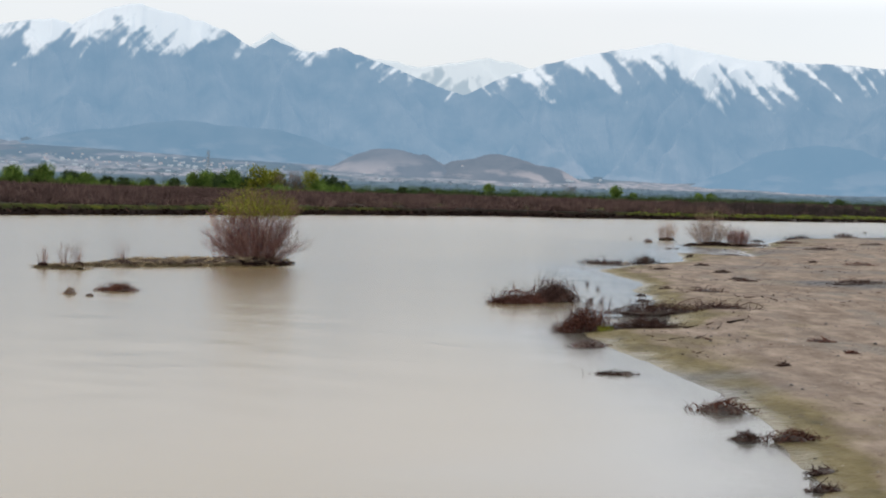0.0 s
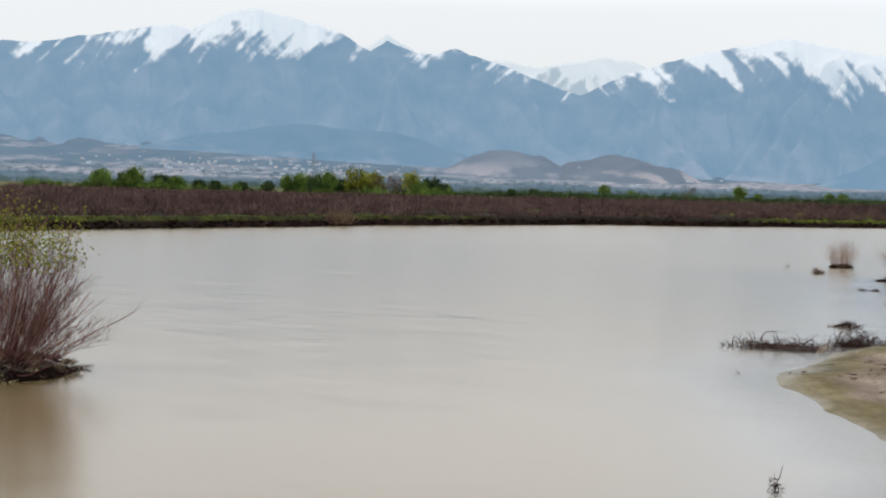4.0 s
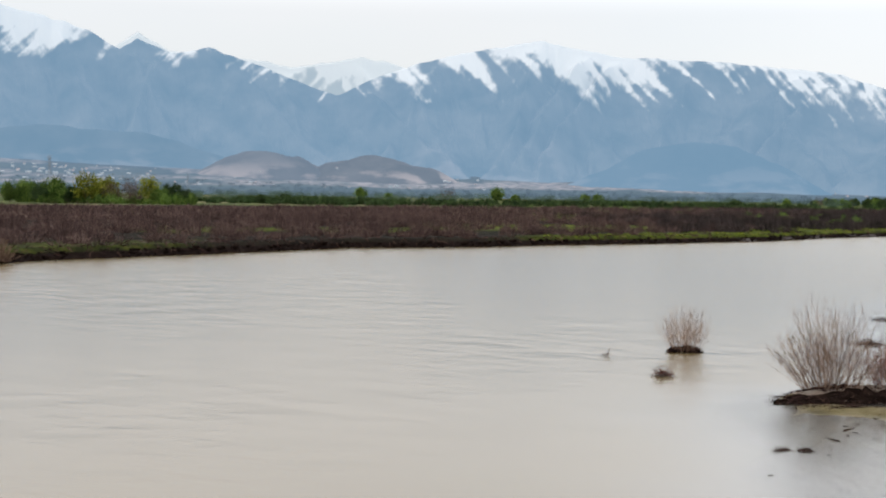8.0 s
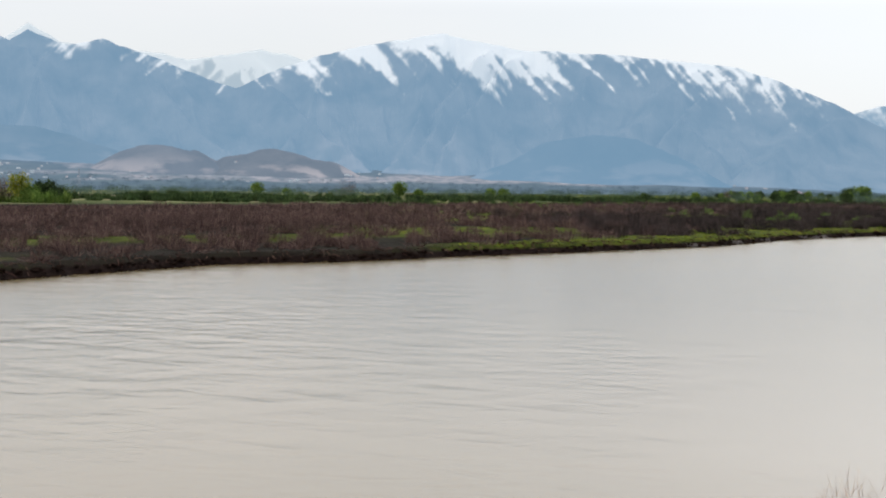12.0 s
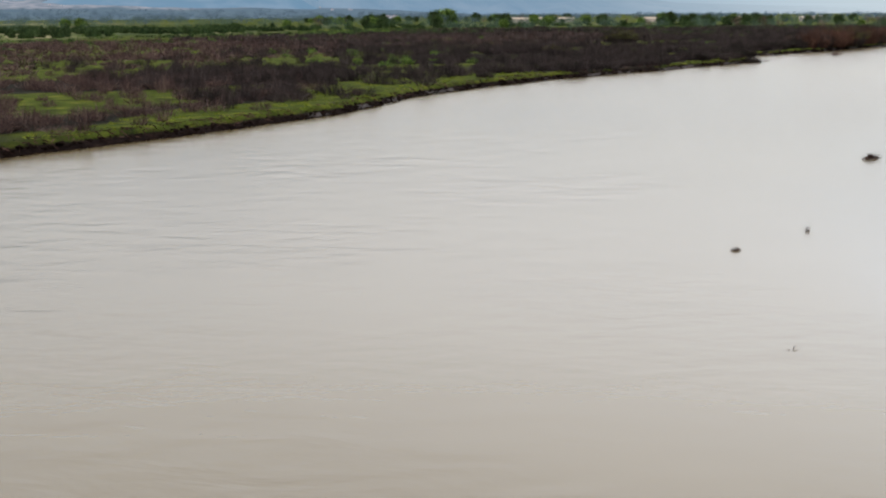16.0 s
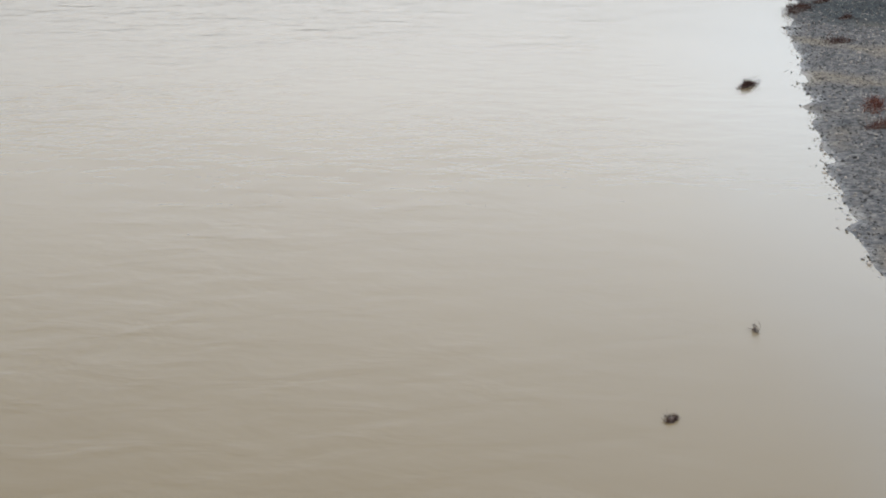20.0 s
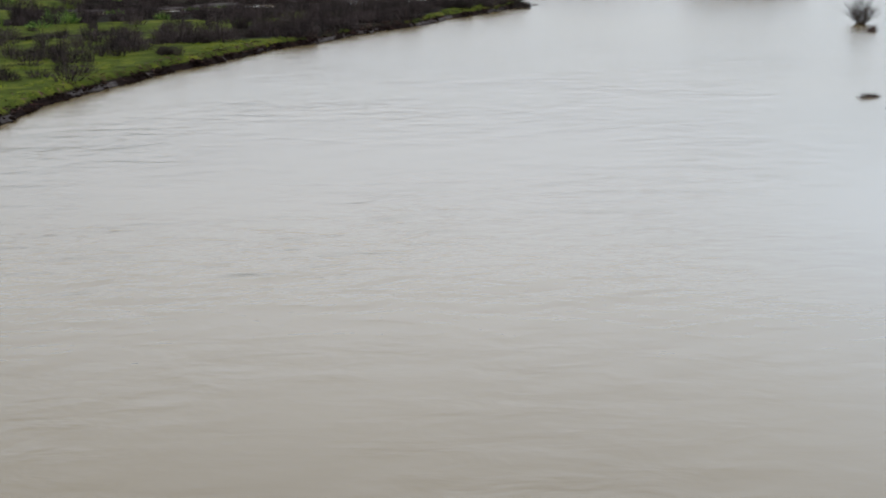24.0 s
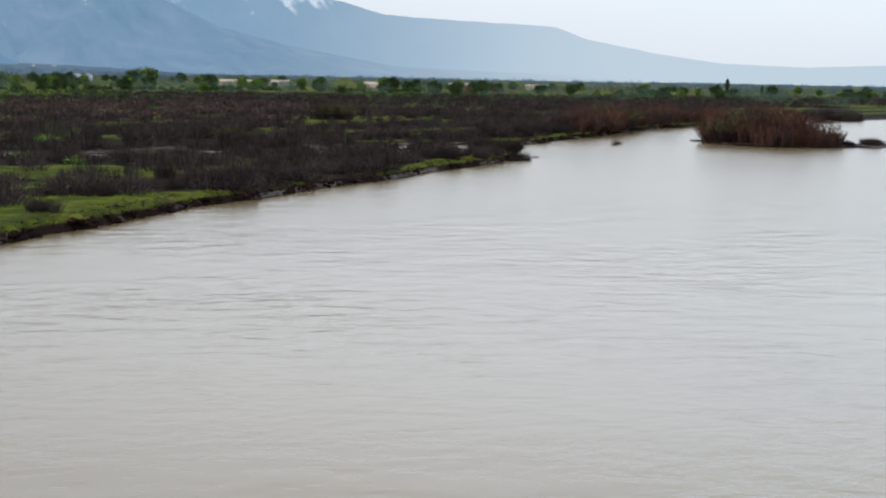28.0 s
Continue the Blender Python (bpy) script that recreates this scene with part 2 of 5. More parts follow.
def ground_mat():
    m = Nodes("river_plain_ground")
    pos = m.position()
    where = m.add("ShaderNodeSeparateXYZ", Vector=pos)
    z = where.outputs["Z"]
    meadow, sandy, stony, pale = (m.attribute(k) for k in ("meadow", "sandy", "stony", "pale"))
    fine = m.noise(6.0, 6)
    # sand: pale and dry above, olive brown where the silt is damp
    sand_dry = m.ramp(m.noise(0.9, 7, (1.2, 0.6, 1), None, 0.7), [(0.28, (0.082, 0.062, 0.047)), (0.5, (0.158, 0.123, 0.097)), (0.72, (0.275, 0.218, 0.176))])
    sand_wet = m.ramp(m.noise(0.8, 8, (1.2, 0.6, 1), None, 0.68), [(0.3, (0.05, 0.042, 0.026)), (0.5, (0.100, 0.081, 0.038)), (0.7, (0.165, 0.134, 0.078))])
    level = m.math("ADD", z, m.math("MULTIPLY", m.math("SUBTRACT", m.noise(0.3, 6), 0.5), 0.20))
    sand = m.mix(m.ramp(level, [(0.115, 0.0), (0.17, 1.0)]), sand_wet, sand_dry)
    # flood streaks: bands of grey grit and thin lines of dark litter along the flow
    streak = m.ramp(m.noise(0.34, 7, (1.5, 0.45, 1), None, 0.66), [(0.52, 0.0), (0.60, 0.85)])
    dry = m.ramp(level, [(0.17, 0.0), (0.24, 1.0)])
    sand = m.mix(m.math("MULTIPLY", streak, dry), sand, m.ramp(m.noise(9.0, 6, None, None, 0.7), [(0.3, (0.06, 0.053, 0.045)), (0.7, (0.21, 0.185, 0.16))]))
    crumbs = m.ramp(m.noise(5.5, 5, (1.1, 0.7, 1), None, 0.72), [(0.59, 0.0), (0.65, 0.8)])
    sand = m.mix(crumbs, sand, (0.07, 0.045, 0.032))
    gravel_c = m.ramp(m.noise(2.6, 8, None, None, 0.75), [(0.3, (0.018, 0.019, 0.021)), (0.46, (0.062, 0.063, 0.066)), (0.6, (0.135, 0.13, 0.125)), (0.76, (0.25, 0.225, 0.19))])
    silt_patch = m.ramp(m.noise(0.13, 5, (1.3, 0.8, 1)), [(0.54, 0.0), (0.66, 0.75)])
    gravel_c = m.mix(silt_patch, gravel_c, m.ramp(m.noise(1.5, 6), [(0.3, (0.10, 0.085, 0.062)), (0.7, (0.22, 0.19, 0.15))]))
    gravel_c = m.mix(m.attribute("soaked"), gravel_c, m.ramp(m.noise(0.9, 6), [(0.3, (0.022, 0.027, 0.030)), (0.7, (0.05, 0.056, 0.058))]))
    sand = m.mix(stony, sand, gravel_c)
    # far plain: green meadow, brown litter under the shrubs, straw-pale fields
    grass = m.ramp(m.noise(0.45, 6), [(0.3, (0.018, 0.025, 0.005)), (0.52, (0.048, 0.062, 0.008)), (0.75, (0.115, 0.118, 0.017))])
    # litter tone is lowered to stand in for the shade among shrubs
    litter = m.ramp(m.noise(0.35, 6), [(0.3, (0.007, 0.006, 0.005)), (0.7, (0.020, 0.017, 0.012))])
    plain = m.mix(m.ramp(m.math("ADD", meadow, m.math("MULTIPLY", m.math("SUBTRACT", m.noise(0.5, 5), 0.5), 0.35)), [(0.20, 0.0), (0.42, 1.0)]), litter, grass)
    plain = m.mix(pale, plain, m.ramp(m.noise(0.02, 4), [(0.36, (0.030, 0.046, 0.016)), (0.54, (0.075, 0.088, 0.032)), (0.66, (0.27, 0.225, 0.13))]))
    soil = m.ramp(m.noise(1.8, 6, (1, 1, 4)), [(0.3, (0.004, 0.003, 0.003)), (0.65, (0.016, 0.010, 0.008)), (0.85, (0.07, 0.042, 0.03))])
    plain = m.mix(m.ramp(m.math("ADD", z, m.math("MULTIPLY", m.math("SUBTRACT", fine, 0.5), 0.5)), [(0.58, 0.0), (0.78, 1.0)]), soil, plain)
    # a ledge of grey dried mud shows here and there below the lip of the cut bank
    ledge = m.math("MULTIPLY", m.math("MULTIPLY", m.ramp(m.noise(0.11, 4), [(0.5, 0.0), (0.56, 1.0)]), m.math("GREATER_THAN", where.outputs["X"], 70.0)), m.ramp(z, [(0.04, 0.0), (0.1, 1.0), (0.42, 1.0), (0.55, 0.0)]))
    plain = m.mix(m.math("MULTIPLY", ledge, 0.8), plain, m.ramp(m.noise(1.2, 6, (1, 1, 6)), [(0.3, (0.03, 0.026, 0.024)), (0.6, (0.115, 0.10, 0.095))]))
    c = m.mix(sandy, plain, sand)
    wet = m.ramp(level, [(0.0, 0.4), (0.22, 0.9)])
    h = m.math("ADD", m.math("MULTIPLY", fine, 0.6), m.math("MULTIPLY", m.noise(1.4, 5, (1.2, 0.7, 1)), 1.1))
    damp = m.math("SUBTRACT", 0.95, m.math("MULTIPLY", sandy, m.math("SUBTRACT", 0.95, wet)))
    n = m.surface(c, damp, m.bump(h, 0.7, 0.14), 0.02)
    # silt that is still soaked shines with the sky
    sheen = m.math("MULTIPLY", sandy, m.ramp(level, [(0.0, 1.0), (0.05, 0.0)]))
    m.put(n, "Specular IOR Level", m.math("ADD", 0.02, m.math("MULTIPLY", sheen, 0.12)))
    m.put(n, "Roughness", m.math("SUBTRACT", damp, m.math("MULTIPLY", sheen, 0.08), True))
    return m.mat


def distance_mat(name, low, high, air, veil):
    """Land seen through kilometres of air: its own colours, under haze painted in as air-coloured emission."""
    m = Nodes(name)
    pos = m.position()
    snow = m.attribute("snow")
    rock = m.ramp(m.noise(0.009, 9, (1.0, 0.5, 1.0), pos, 0.6), [(0.3, low), (0.7, high)])
    fields = m.ramp(m.noise(0.0075, 6, (1, 1, 3.5)), [(0.47, 0.0), (0.56, 1.0)])
    rock = m.mix(m.math("MULTIPLY", m.math("MULTIPLY", fields, 0.8), m.attribute("foot")), rock, (0.60, 0.48, 0.43))
    cover = m.math("ADD", snow, m.math("MULTIPLY", m.math("SUBTRACT", m.noise(0.03, 7, (1, 0.45, 0.4), pos, 0.68), 0.5), 0.85))
    is_snow = m.ramp(cover, [(0.40, 0.0), (0.78, 0.9)])
    c = m.mix(is_snow, rock, (0.86, 0.845, 0.81))
    b = m.add("ShaderNodeBsdfDiffuse")
    m.put(b, "Color", c)
    # painted haze: veil sets its share, thin turns its blue paler
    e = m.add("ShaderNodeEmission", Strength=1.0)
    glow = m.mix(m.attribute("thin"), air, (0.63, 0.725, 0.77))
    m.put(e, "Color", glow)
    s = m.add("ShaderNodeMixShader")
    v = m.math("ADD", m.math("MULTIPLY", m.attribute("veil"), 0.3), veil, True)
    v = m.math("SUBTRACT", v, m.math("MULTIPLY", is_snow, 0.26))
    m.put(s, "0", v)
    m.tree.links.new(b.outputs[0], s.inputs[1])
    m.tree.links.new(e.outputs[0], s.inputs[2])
    m.tree.links.new(s.outputs[0], m.out.inputs["Surface"])
    return m.mat


def fan_mat():
    m = Nodes("hazy_valley_slope")
    wood = m.ramp(m.noise(0.02, 6, (1, 0.4, 1)), [(0.35, (0.018, 0.03, 0.028)), (0.65, (0.07, 0.085, 0.06))])
    field = m.ramp(m.noise(0.015, 5, (1, 0.4, 1)), [(0.3, (0.36, 0.29, 0.27)), (0.7, (0.60, 0.51, 0.48))])
    speck = m.ramp(m.noise(0.05, 5, (1, 0.3, 1)), [(0.42, 0.25), (0.6, 1.0)])
    b = m.add("ShaderNodeBsdfDiffuse")
    m.put(b, "Color", m.mix(m.math("MULTIPLY", m.attribute("pale"), speck), wood, field))
    # aerial haze painted on the slope as a blue emission mix
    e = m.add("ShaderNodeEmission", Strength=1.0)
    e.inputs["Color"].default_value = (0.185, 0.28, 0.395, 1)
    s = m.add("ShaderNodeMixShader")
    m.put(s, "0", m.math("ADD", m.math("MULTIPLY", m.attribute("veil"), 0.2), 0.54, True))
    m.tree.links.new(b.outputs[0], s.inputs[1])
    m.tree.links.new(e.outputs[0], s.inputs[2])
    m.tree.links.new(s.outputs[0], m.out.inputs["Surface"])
    return m.mat


FAN = fan_mat()
MUD, SOIL, WATER, GROUND = mud_mat(), soil_mat(), water_mat(), ground_mat()
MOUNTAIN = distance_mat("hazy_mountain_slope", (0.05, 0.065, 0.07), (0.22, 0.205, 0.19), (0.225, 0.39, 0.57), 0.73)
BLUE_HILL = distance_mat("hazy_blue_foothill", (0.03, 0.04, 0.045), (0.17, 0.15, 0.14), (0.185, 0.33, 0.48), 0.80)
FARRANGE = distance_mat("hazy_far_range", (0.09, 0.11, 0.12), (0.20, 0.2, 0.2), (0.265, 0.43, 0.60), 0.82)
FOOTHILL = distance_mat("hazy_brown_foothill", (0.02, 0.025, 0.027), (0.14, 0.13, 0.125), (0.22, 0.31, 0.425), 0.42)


def far_haze_mat(name, color, air=(0.33, 0.43, 0.53), veil=0.35):
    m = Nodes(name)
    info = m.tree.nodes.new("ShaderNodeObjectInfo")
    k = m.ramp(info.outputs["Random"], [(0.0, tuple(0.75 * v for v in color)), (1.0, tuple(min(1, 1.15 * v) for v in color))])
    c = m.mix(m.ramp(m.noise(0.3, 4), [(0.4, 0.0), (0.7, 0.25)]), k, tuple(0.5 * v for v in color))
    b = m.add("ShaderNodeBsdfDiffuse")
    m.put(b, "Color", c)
    # haze is part of the material: air-coloured emission laid over its own colour
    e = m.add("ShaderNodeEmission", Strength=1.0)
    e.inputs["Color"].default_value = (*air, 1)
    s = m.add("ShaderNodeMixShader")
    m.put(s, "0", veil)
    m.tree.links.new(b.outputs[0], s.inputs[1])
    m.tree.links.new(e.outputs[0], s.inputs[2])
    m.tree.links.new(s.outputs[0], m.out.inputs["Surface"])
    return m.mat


# ---- mesh helpers ----
def mesh_from(name, verts, faces, material, smooth=False, attrs=None):
    me = bpy.data.meshes.new(name)
    verts = np.asarray(verts, dtype=np.float32)
    faces = np.asarray(faces, dtype=np.int32)
    k = faces.shape[1]
    me.vertices.add(len(verts))
    me.vertices.foreach_set("co", verts.ravel())
    me.loops.add(faces.size)
    me.loops.foreach_set("vertex_index", faces.ravel())
    me.polygons.add(len(faces))
    me.polygons.foreach_set("loop_start", np.arange(0, faces.size, k, dtype=np.int32))
    me.polygons.foreach_set("use_smooth", np.full(len(faces), smooth))
    for key, values in (attrs or {}).items():
        a = me.attributes.new(key, "FLOAT", "POINT")
        a.data.foreach_set("value", np.asarray(values, dtype=np.float32).ravel())
    me.materials.append(material)
    me.update(calc_edges=True)
    me.validate()
    return me


def thing(name, place=(0, 0, 0), label="", category="", group="", kind="", turn=0.0):
    ob = new(name)
    ob.empty_display_size = 0.2
    ob.matrix_world = pose(*place, 0, 0, turn)
    return tagged(ob, label, category, group, kind)


def part(name, me, parent, label=""):
    ob = new(name, me)
    ob.parent = parent
    if label:
        tagged(ob, label)
    return ob


def rods(bases, tips, r0, r1, bend=0.1, segments=3, sides=3):
    """Tapered, slightly bent rods from bases to tips, as one list of vertices and faces."""
    bases, tips = np.asarray(bases, float), np.asarray(tips, float)
    n = len(bases)
    r0, r1 = np.broadcast_to(r0, n), np.broadcast_to(r1, n)
    way = tips - bases
    length = np.linalg.norm(way, axis=1, keepdims=True) + 1e-9
    d = way / length
    ref = np.where(np.abs(d[:, 2:3]) > 0.9, np.array([[1.0, 0, 0]]), np.array([[0, 0, 1.0]]))
    u = np.cross(d, ref)
    u /= np.linalg.norm(u, axis=1, keepdims=True) + 1e-9
    v = np.cross(d, u)
    ang = rng.uniform(0, 2 * np.pi, n)[:, None]
    sag = (u * np.cos(ang) + v * np.sin(ang)) * length * bend * rng.uniform(-1, 1, n)[:, None]
    kink = rng.normal(0, 0.03 * bend, (n, segments + 1, 3)) * length[:, None, :]
    kink[:, 0] = 0
    out = np.empty((n, segments + 1, sides, 3))
    for i in range(segments + 1):
        f = i / segments
        c = bases + way * f + sag * (4 * f * (1 - f)) + kink[:, i]
        r = (r0 + (r1 - r0) * f)[:, None]
        for k in range(sides):
            a = 2 * math.pi * k / sides
            out[:, i, k] = c + r * (u * math.cos(a) + v * math.sin(a))
    verts = out.reshape(-1, 3)
    per = (segments + 1) * sides
    cell = []
    for i in range(segments):
        for k in range(sides):
            a, b = i * sides + k, i * sides + (k + 1) % sides
            cell.append((a, b, b + sides, a + sides))
    faces = (np.array(cell)[None] + (np.arange(n) * per)[:, None, None]).reshape(-1, 4)
    return verts, faces


def slivers(bases, tips, width):
    """Thin one-triangle twigs or leaves, each facing a way of its own."""
    bases, tips = np.asarray(bases, float), np.asarray(tips, float)
    n = len(bases)
    side = rng.normal(size=(n, 3))
    way = tips - bases
    side -= way * (np.sum(side * way, 1) / (np.sum(way * way, 1) + 1e-9))[:, None]
    side /= np.linalg.norm(side, axis=1, keepdims=True) + 1e-9
    side = side * np.broadcast_to(width, n)[:, None] / 2
    verts = np.stack([bases - side, bases + side, tips], 1).reshape(-1, 3)
    return verts, np.arange(3 * n).reshape(-1, 3)


def leaf_quads(centres, size):
    n = len(centres)
    a = rng.normal(size=(n, 3))
    a /= np.linalg.norm(a, axis=1, keepdims=True)
    b = np.cross(a, rng.normal(size=(n, 3)))
    b /= np.linalg.norm(b, axis=1, keepdims=True)
    s = np.broadcast_to(size, n)[:, None]
    verts = np.stack([centres - a * s, centres + b * s * 0.55, centres + a * s, centres - b * s * 0.55], 1).reshape(-1, 3)
    return verts, np.arange(4 * n).reshape(-1, 4)


def fbm(x, y, seed=0, octaves=4):
    """Smooth value noise on arrays, about -1 to 1."""
    total, amp = np.zeros(np.broadcast(x, y).shape), 1.0
    for o in range(octaves):
        xi, yi = np.floor(x).astype(np.int64), np.floor(y).astype(np.int64)
        fx, fy = x - xi, y - yi
        fx, fy = fx * fx * (3 - 2 * fx), fy * fy * (3 - 2 * fy)

        def h(i, j):
            v = (i * 374761393 + j * 668265263 + (seed + o) * 2147483647) & 0x7FFFFFFF
            v = ((v ^ (v >> 13)) * 1274126177) & 0x7FFFFFFF
            return ((v ^ (v >> 16)) & 0xFFFF) / 32767.5 - 1.0

        total = total + amp * ((h(xi, yi) * (1 - fx) + h(xi + 1, yi) * fx) * (1 - fy) + (h(xi, yi + 1) * (1 - fx) + h(xi + 1, yi + 1) * fx) * fy)
        x, y, amp = x * 2.03 + 17.1, y * 2.03 + 9.7, amp * 0.5
    return total / 1.6


def smooth(e0, e1, v):
    k = np.clip((v - e0) / (e1 - e0), 0, 1)
    return k * k * (3 - 2 * k)


# ---- the plan: banks, sand bar, islets ----
FAR_BANK = [(-700, -700), (-160, -60), (-70, 95), (-45, 146), (-34, 164), (-18, 195), (-7, 208), (9, 228), (26, 237), (44, 251), (69, 267.2), (83, 280.6), (97.4, 297.3), (107.5, 306.3), (118.5, 313.8), (129.5, 322), (144.3, 331.2),
            (167, 343), (193.6, 356.4), (213, 367), (221, 374), (226, 382), (222, 396), (205, 408), (232, 407), (252, 404), (285, 422), (324, 444), (350, 455), (436, 478), (484, 486),
            (900, 560), (6000, 900), (6000, 7000), (-6000, 7000), (-6000, -700)]
SAND_BAR = [(5.0, -60), (5.0, 10), (5.2, 18), (5.7, 26), (5.1, 31), (4.3, 35), (4.5, 38.5), (7.0, 41.5), (8.2, 53), (8.8, 62), (8.6, 71), (11.5, 77), (14.0, 81), (15.7, 86), (17.0, 97), (18.6, 103), (19.4, 108), (21.5, 111.3),
            (26, 110), (28.5, 116), (36.5, 139), (60.5, 168.5), (73.5, 186.0), (80.2, 192.6), (87.4, 199), (94, 204.8), (106, 215.3), (118, 225), (128, 232.4), (154, 251.5), (153, 243), (148, 231), (156, 210), (180, 192), (320, 150), (700, -100), (700, -700), (40, -700)]
ISLE = [(294, 398), (289.5, 386), (301, 374.5), (318, 367), (360, 356), (430, 345), (432, 353), (366, 364), (322, 377), (307, 393), (297, 403)]


def rounded(poly, steps=5):
    """The same outline with soft corners."""
    p = np.array(poly, float)
    out = []
    for i in range(len(p)):
        a, b, c, d = p[i - 1], p[i], p[(i + 1) % len(p)], p[(i + 2) % len(p)]
        n = steps if np.hypot(*(c - b)) < 90 else 1
        for k in range(n):
            t = k / n
            out.append(0.5 * (2 * b + (c - a) * t + (2 * a - 5 * b + 4 * c - d) * t * t + (3 * b - a - 3 * c + d) * t ** 3) if n > 1 else b)
    return np.array(out)


FAR_LINE, BAR_LINE, ISLE_LINE = FAR_BANK, rounded(SAND_BAR), rounded(ISLE)


def signed(x, y, poly):
    """Distance to a polygon's edge, positive inside."""
    p = np.array(poly, float)
    q = np.roll(p, -1, 0)
    best, inside = np.full(x.shape, 1e12), np.zeros(x.shape, bool)
    for (ax, ay), (bx, by) in zip(p, q):
        dx, dy = bx - ax, by - ay
        k = np.clip(((x - ax) * dx + (y - ay) * dy) / (dx * dx + dy * dy), 0, 1)
        best = np.minimum(best, (x - ax - k * dx) ** 2 + (y - ay - k * dy) ** 2)
        if ay != by:
            inside ^= ((ay > y) != (by > y)) & (x < dx * (y - ay) / (by - ay) + ax)
    return np.where(inside, 1, -1) * np.sqrt(best)


def mound(x, y, cx, cy, rx, ry, turn):
    a = radians(turn)
    u, v = (x - cx) * math.cos(a) + (y - cy) * math.sin(a), -(x - cx) * math.sin(a) + (y - cy) * math.cos(a)
    return 1 - np.sqrt((u / rx) ** 2 + (v / ry) ** 2)


# low islets in the stream: middle, half sizes, turn, height
ISLETS = [(-12.6, 64.2, 6.2, 1.5, 40, 0.28), (-9.4, 66.6, 2.3, 1.5, 40, 0.35), (-17.0, 58.9, 1.6, 0.6, 0, 0.2), (23.3, 112.9, 3.0, 0.9, 12, 0.3), (21.1, 125.2, 0.75, 0.5, 0, 0.2)]


def bar_at(x, y):
    """Distance inside the ragged edge of the sand bar."""
    return signed(x, y, BAR_LINE) + 0.5 * fbm(x * 0.3, y * 0.3, 8, 3) + 0.32 * fbm(x * 0.9, y * 0.6, 9, 3) + 0.5 * fbm(x * 0.5, y * 0.5, 10, 3) * smooth(40, 65, x)


def land(x, y):
    """Height of the ground, and how far inside the far plain and the sand bar a place lies."""
    wob = 1.1 * fbm(x * 0.09, y * 0.09, 3, 3) + 0.5 * fbm(x * 0.5, y * 0.5, 5, 2)
    far = signed(x, y, FAR_LINE) + wob
    isle = signed(x, y, ISLE_LINE) + wob
    bar = bar_at(x, y)
    plain = np.maximum(far, isle * 0.8)
    zf = -1.6 + 2.7 * smooth(-1.6, 0.9, plain) + 0.5 * smooth(2, 60, plain) + 0.22 * fbm(x * 0.08, y * 0.08, 11, 3) * smooth(1, 12, plain)
    zs = np.clip(0.11 * bar, -1.2, 0.16) + 0.4 * smooth(1.5, 18, bar) + 0.07 * fbm(x * 0.22, y * 0.22, 14, 3) * smooth(0.3, 5, bar)
    # a still pool on the bar beside the islet
    zs = zs - 0.34 * smooth(0.0, 0.7, mound(x, y, 21.9, 104.8, 2.6, 6.2, 8) + 0.12 * fbm(x * 0.7, y * 0.7, 16, 2))
    low = mound(x, y, 19.8, 100.5, 3.8, 11.0, 8)
    zs = np.where(zs > 0, zs * (1 - smooth(0.0, 0.4, low)) - 0.05 * smooth(0.1, 0.5, low), zs)
    # a boggy hollow with standing water behind the point
    hx, hy = x - 192, y - 396
    hollow = smooth(7, 20, np.hypot(np.maximum(np.abs(hx) - 42, 0), hy + 0.06 * hx + 3 * fbm(x * 0.06, y * 0.06, 17, 2)))
    zf = np.where(plain > 0, zf * hollow + (-0.04 + 0.32 * fbm(x * 0.09, y * 0.2, 18, 2)) * (1 - hollow), zf)
    zf = np.where((isle * 0.8 > far) & (zf > 0), 0.3 * zf, zf)
    z = np.maximum(zf, zs)
    for cx, cy, rx, ry, turn, top in ISLETS:
        m = mound(x, y, cx, cy, rx, ry, turn)
        z = np.maximum(z, top * smooth(0.0, 0.5, m) * (1 + 0.3 * fbm(x * 1.5, y * 1.5, 4, 2)) - 0.6 * smooth(0.15, -0.4, m))
    return z, plain, bar


def scrub_end(x):
    """How far north the scrub reaches before the fields begin."""
    return np.minimum(480 + 0.85 * np.maximum(x, -80), 790)


def meadow_at(x, y, plain):
    """1 where open grass shows between the shrubs of the far plain."""
    along = smooth(20, 70, x)
    wide = 12 * smooth(135, 95, x) + 2 + 14 * smooth(72, 95, x) * smooth(150, 118, x)
    strip = smooth(1.0, 0.5, (plain + 6 * fbm(x * 0.05, y * 0.05, 21, 3)) / wide) * (0.12 + 0.88 * along + 0.18 * smooth(2, -15, x)) * (0.35 + 0.65 * smooth(-0.35, 0.1, fbm(x * 0.035, y * 0.035, 27, 2) + 0.6 * smooth(140, 100, x)))
    patch = 0.9 * smooth(-0.06, 0.2, fbm(x * 0.022 + 3, y * 0.04, 23, 4) + 0.2 * smooth(330, 200, x) * smooth(-10, 60, x)) * smooth(10, 25, plain) * (0.4 + 0.6 * along)
    isle = (x > 270) & (y < 410) & (x < 460)
    return np.where(isle, 0, np.maximum(strip, patch * smooth(420, 120, plain)) * smooth(6, 16, np.abs(y - 396 + 0.06 * (x - 192)) + 400 * (np.abs(x - 192) > 60)))


def grid_axis(lo, a, b, hi, step):
    left, right, s = [], [], step
    v = a
    while v > lo:
        s *= 1.22
        v -= s
        left.append(v)
    s, v = step, b
    while v < hi:
        s *= 1.22
        v += s
        right.append(v)
    return np.array(left[::-1] + list(np.arange(a, b + step / 2, step)) + right)


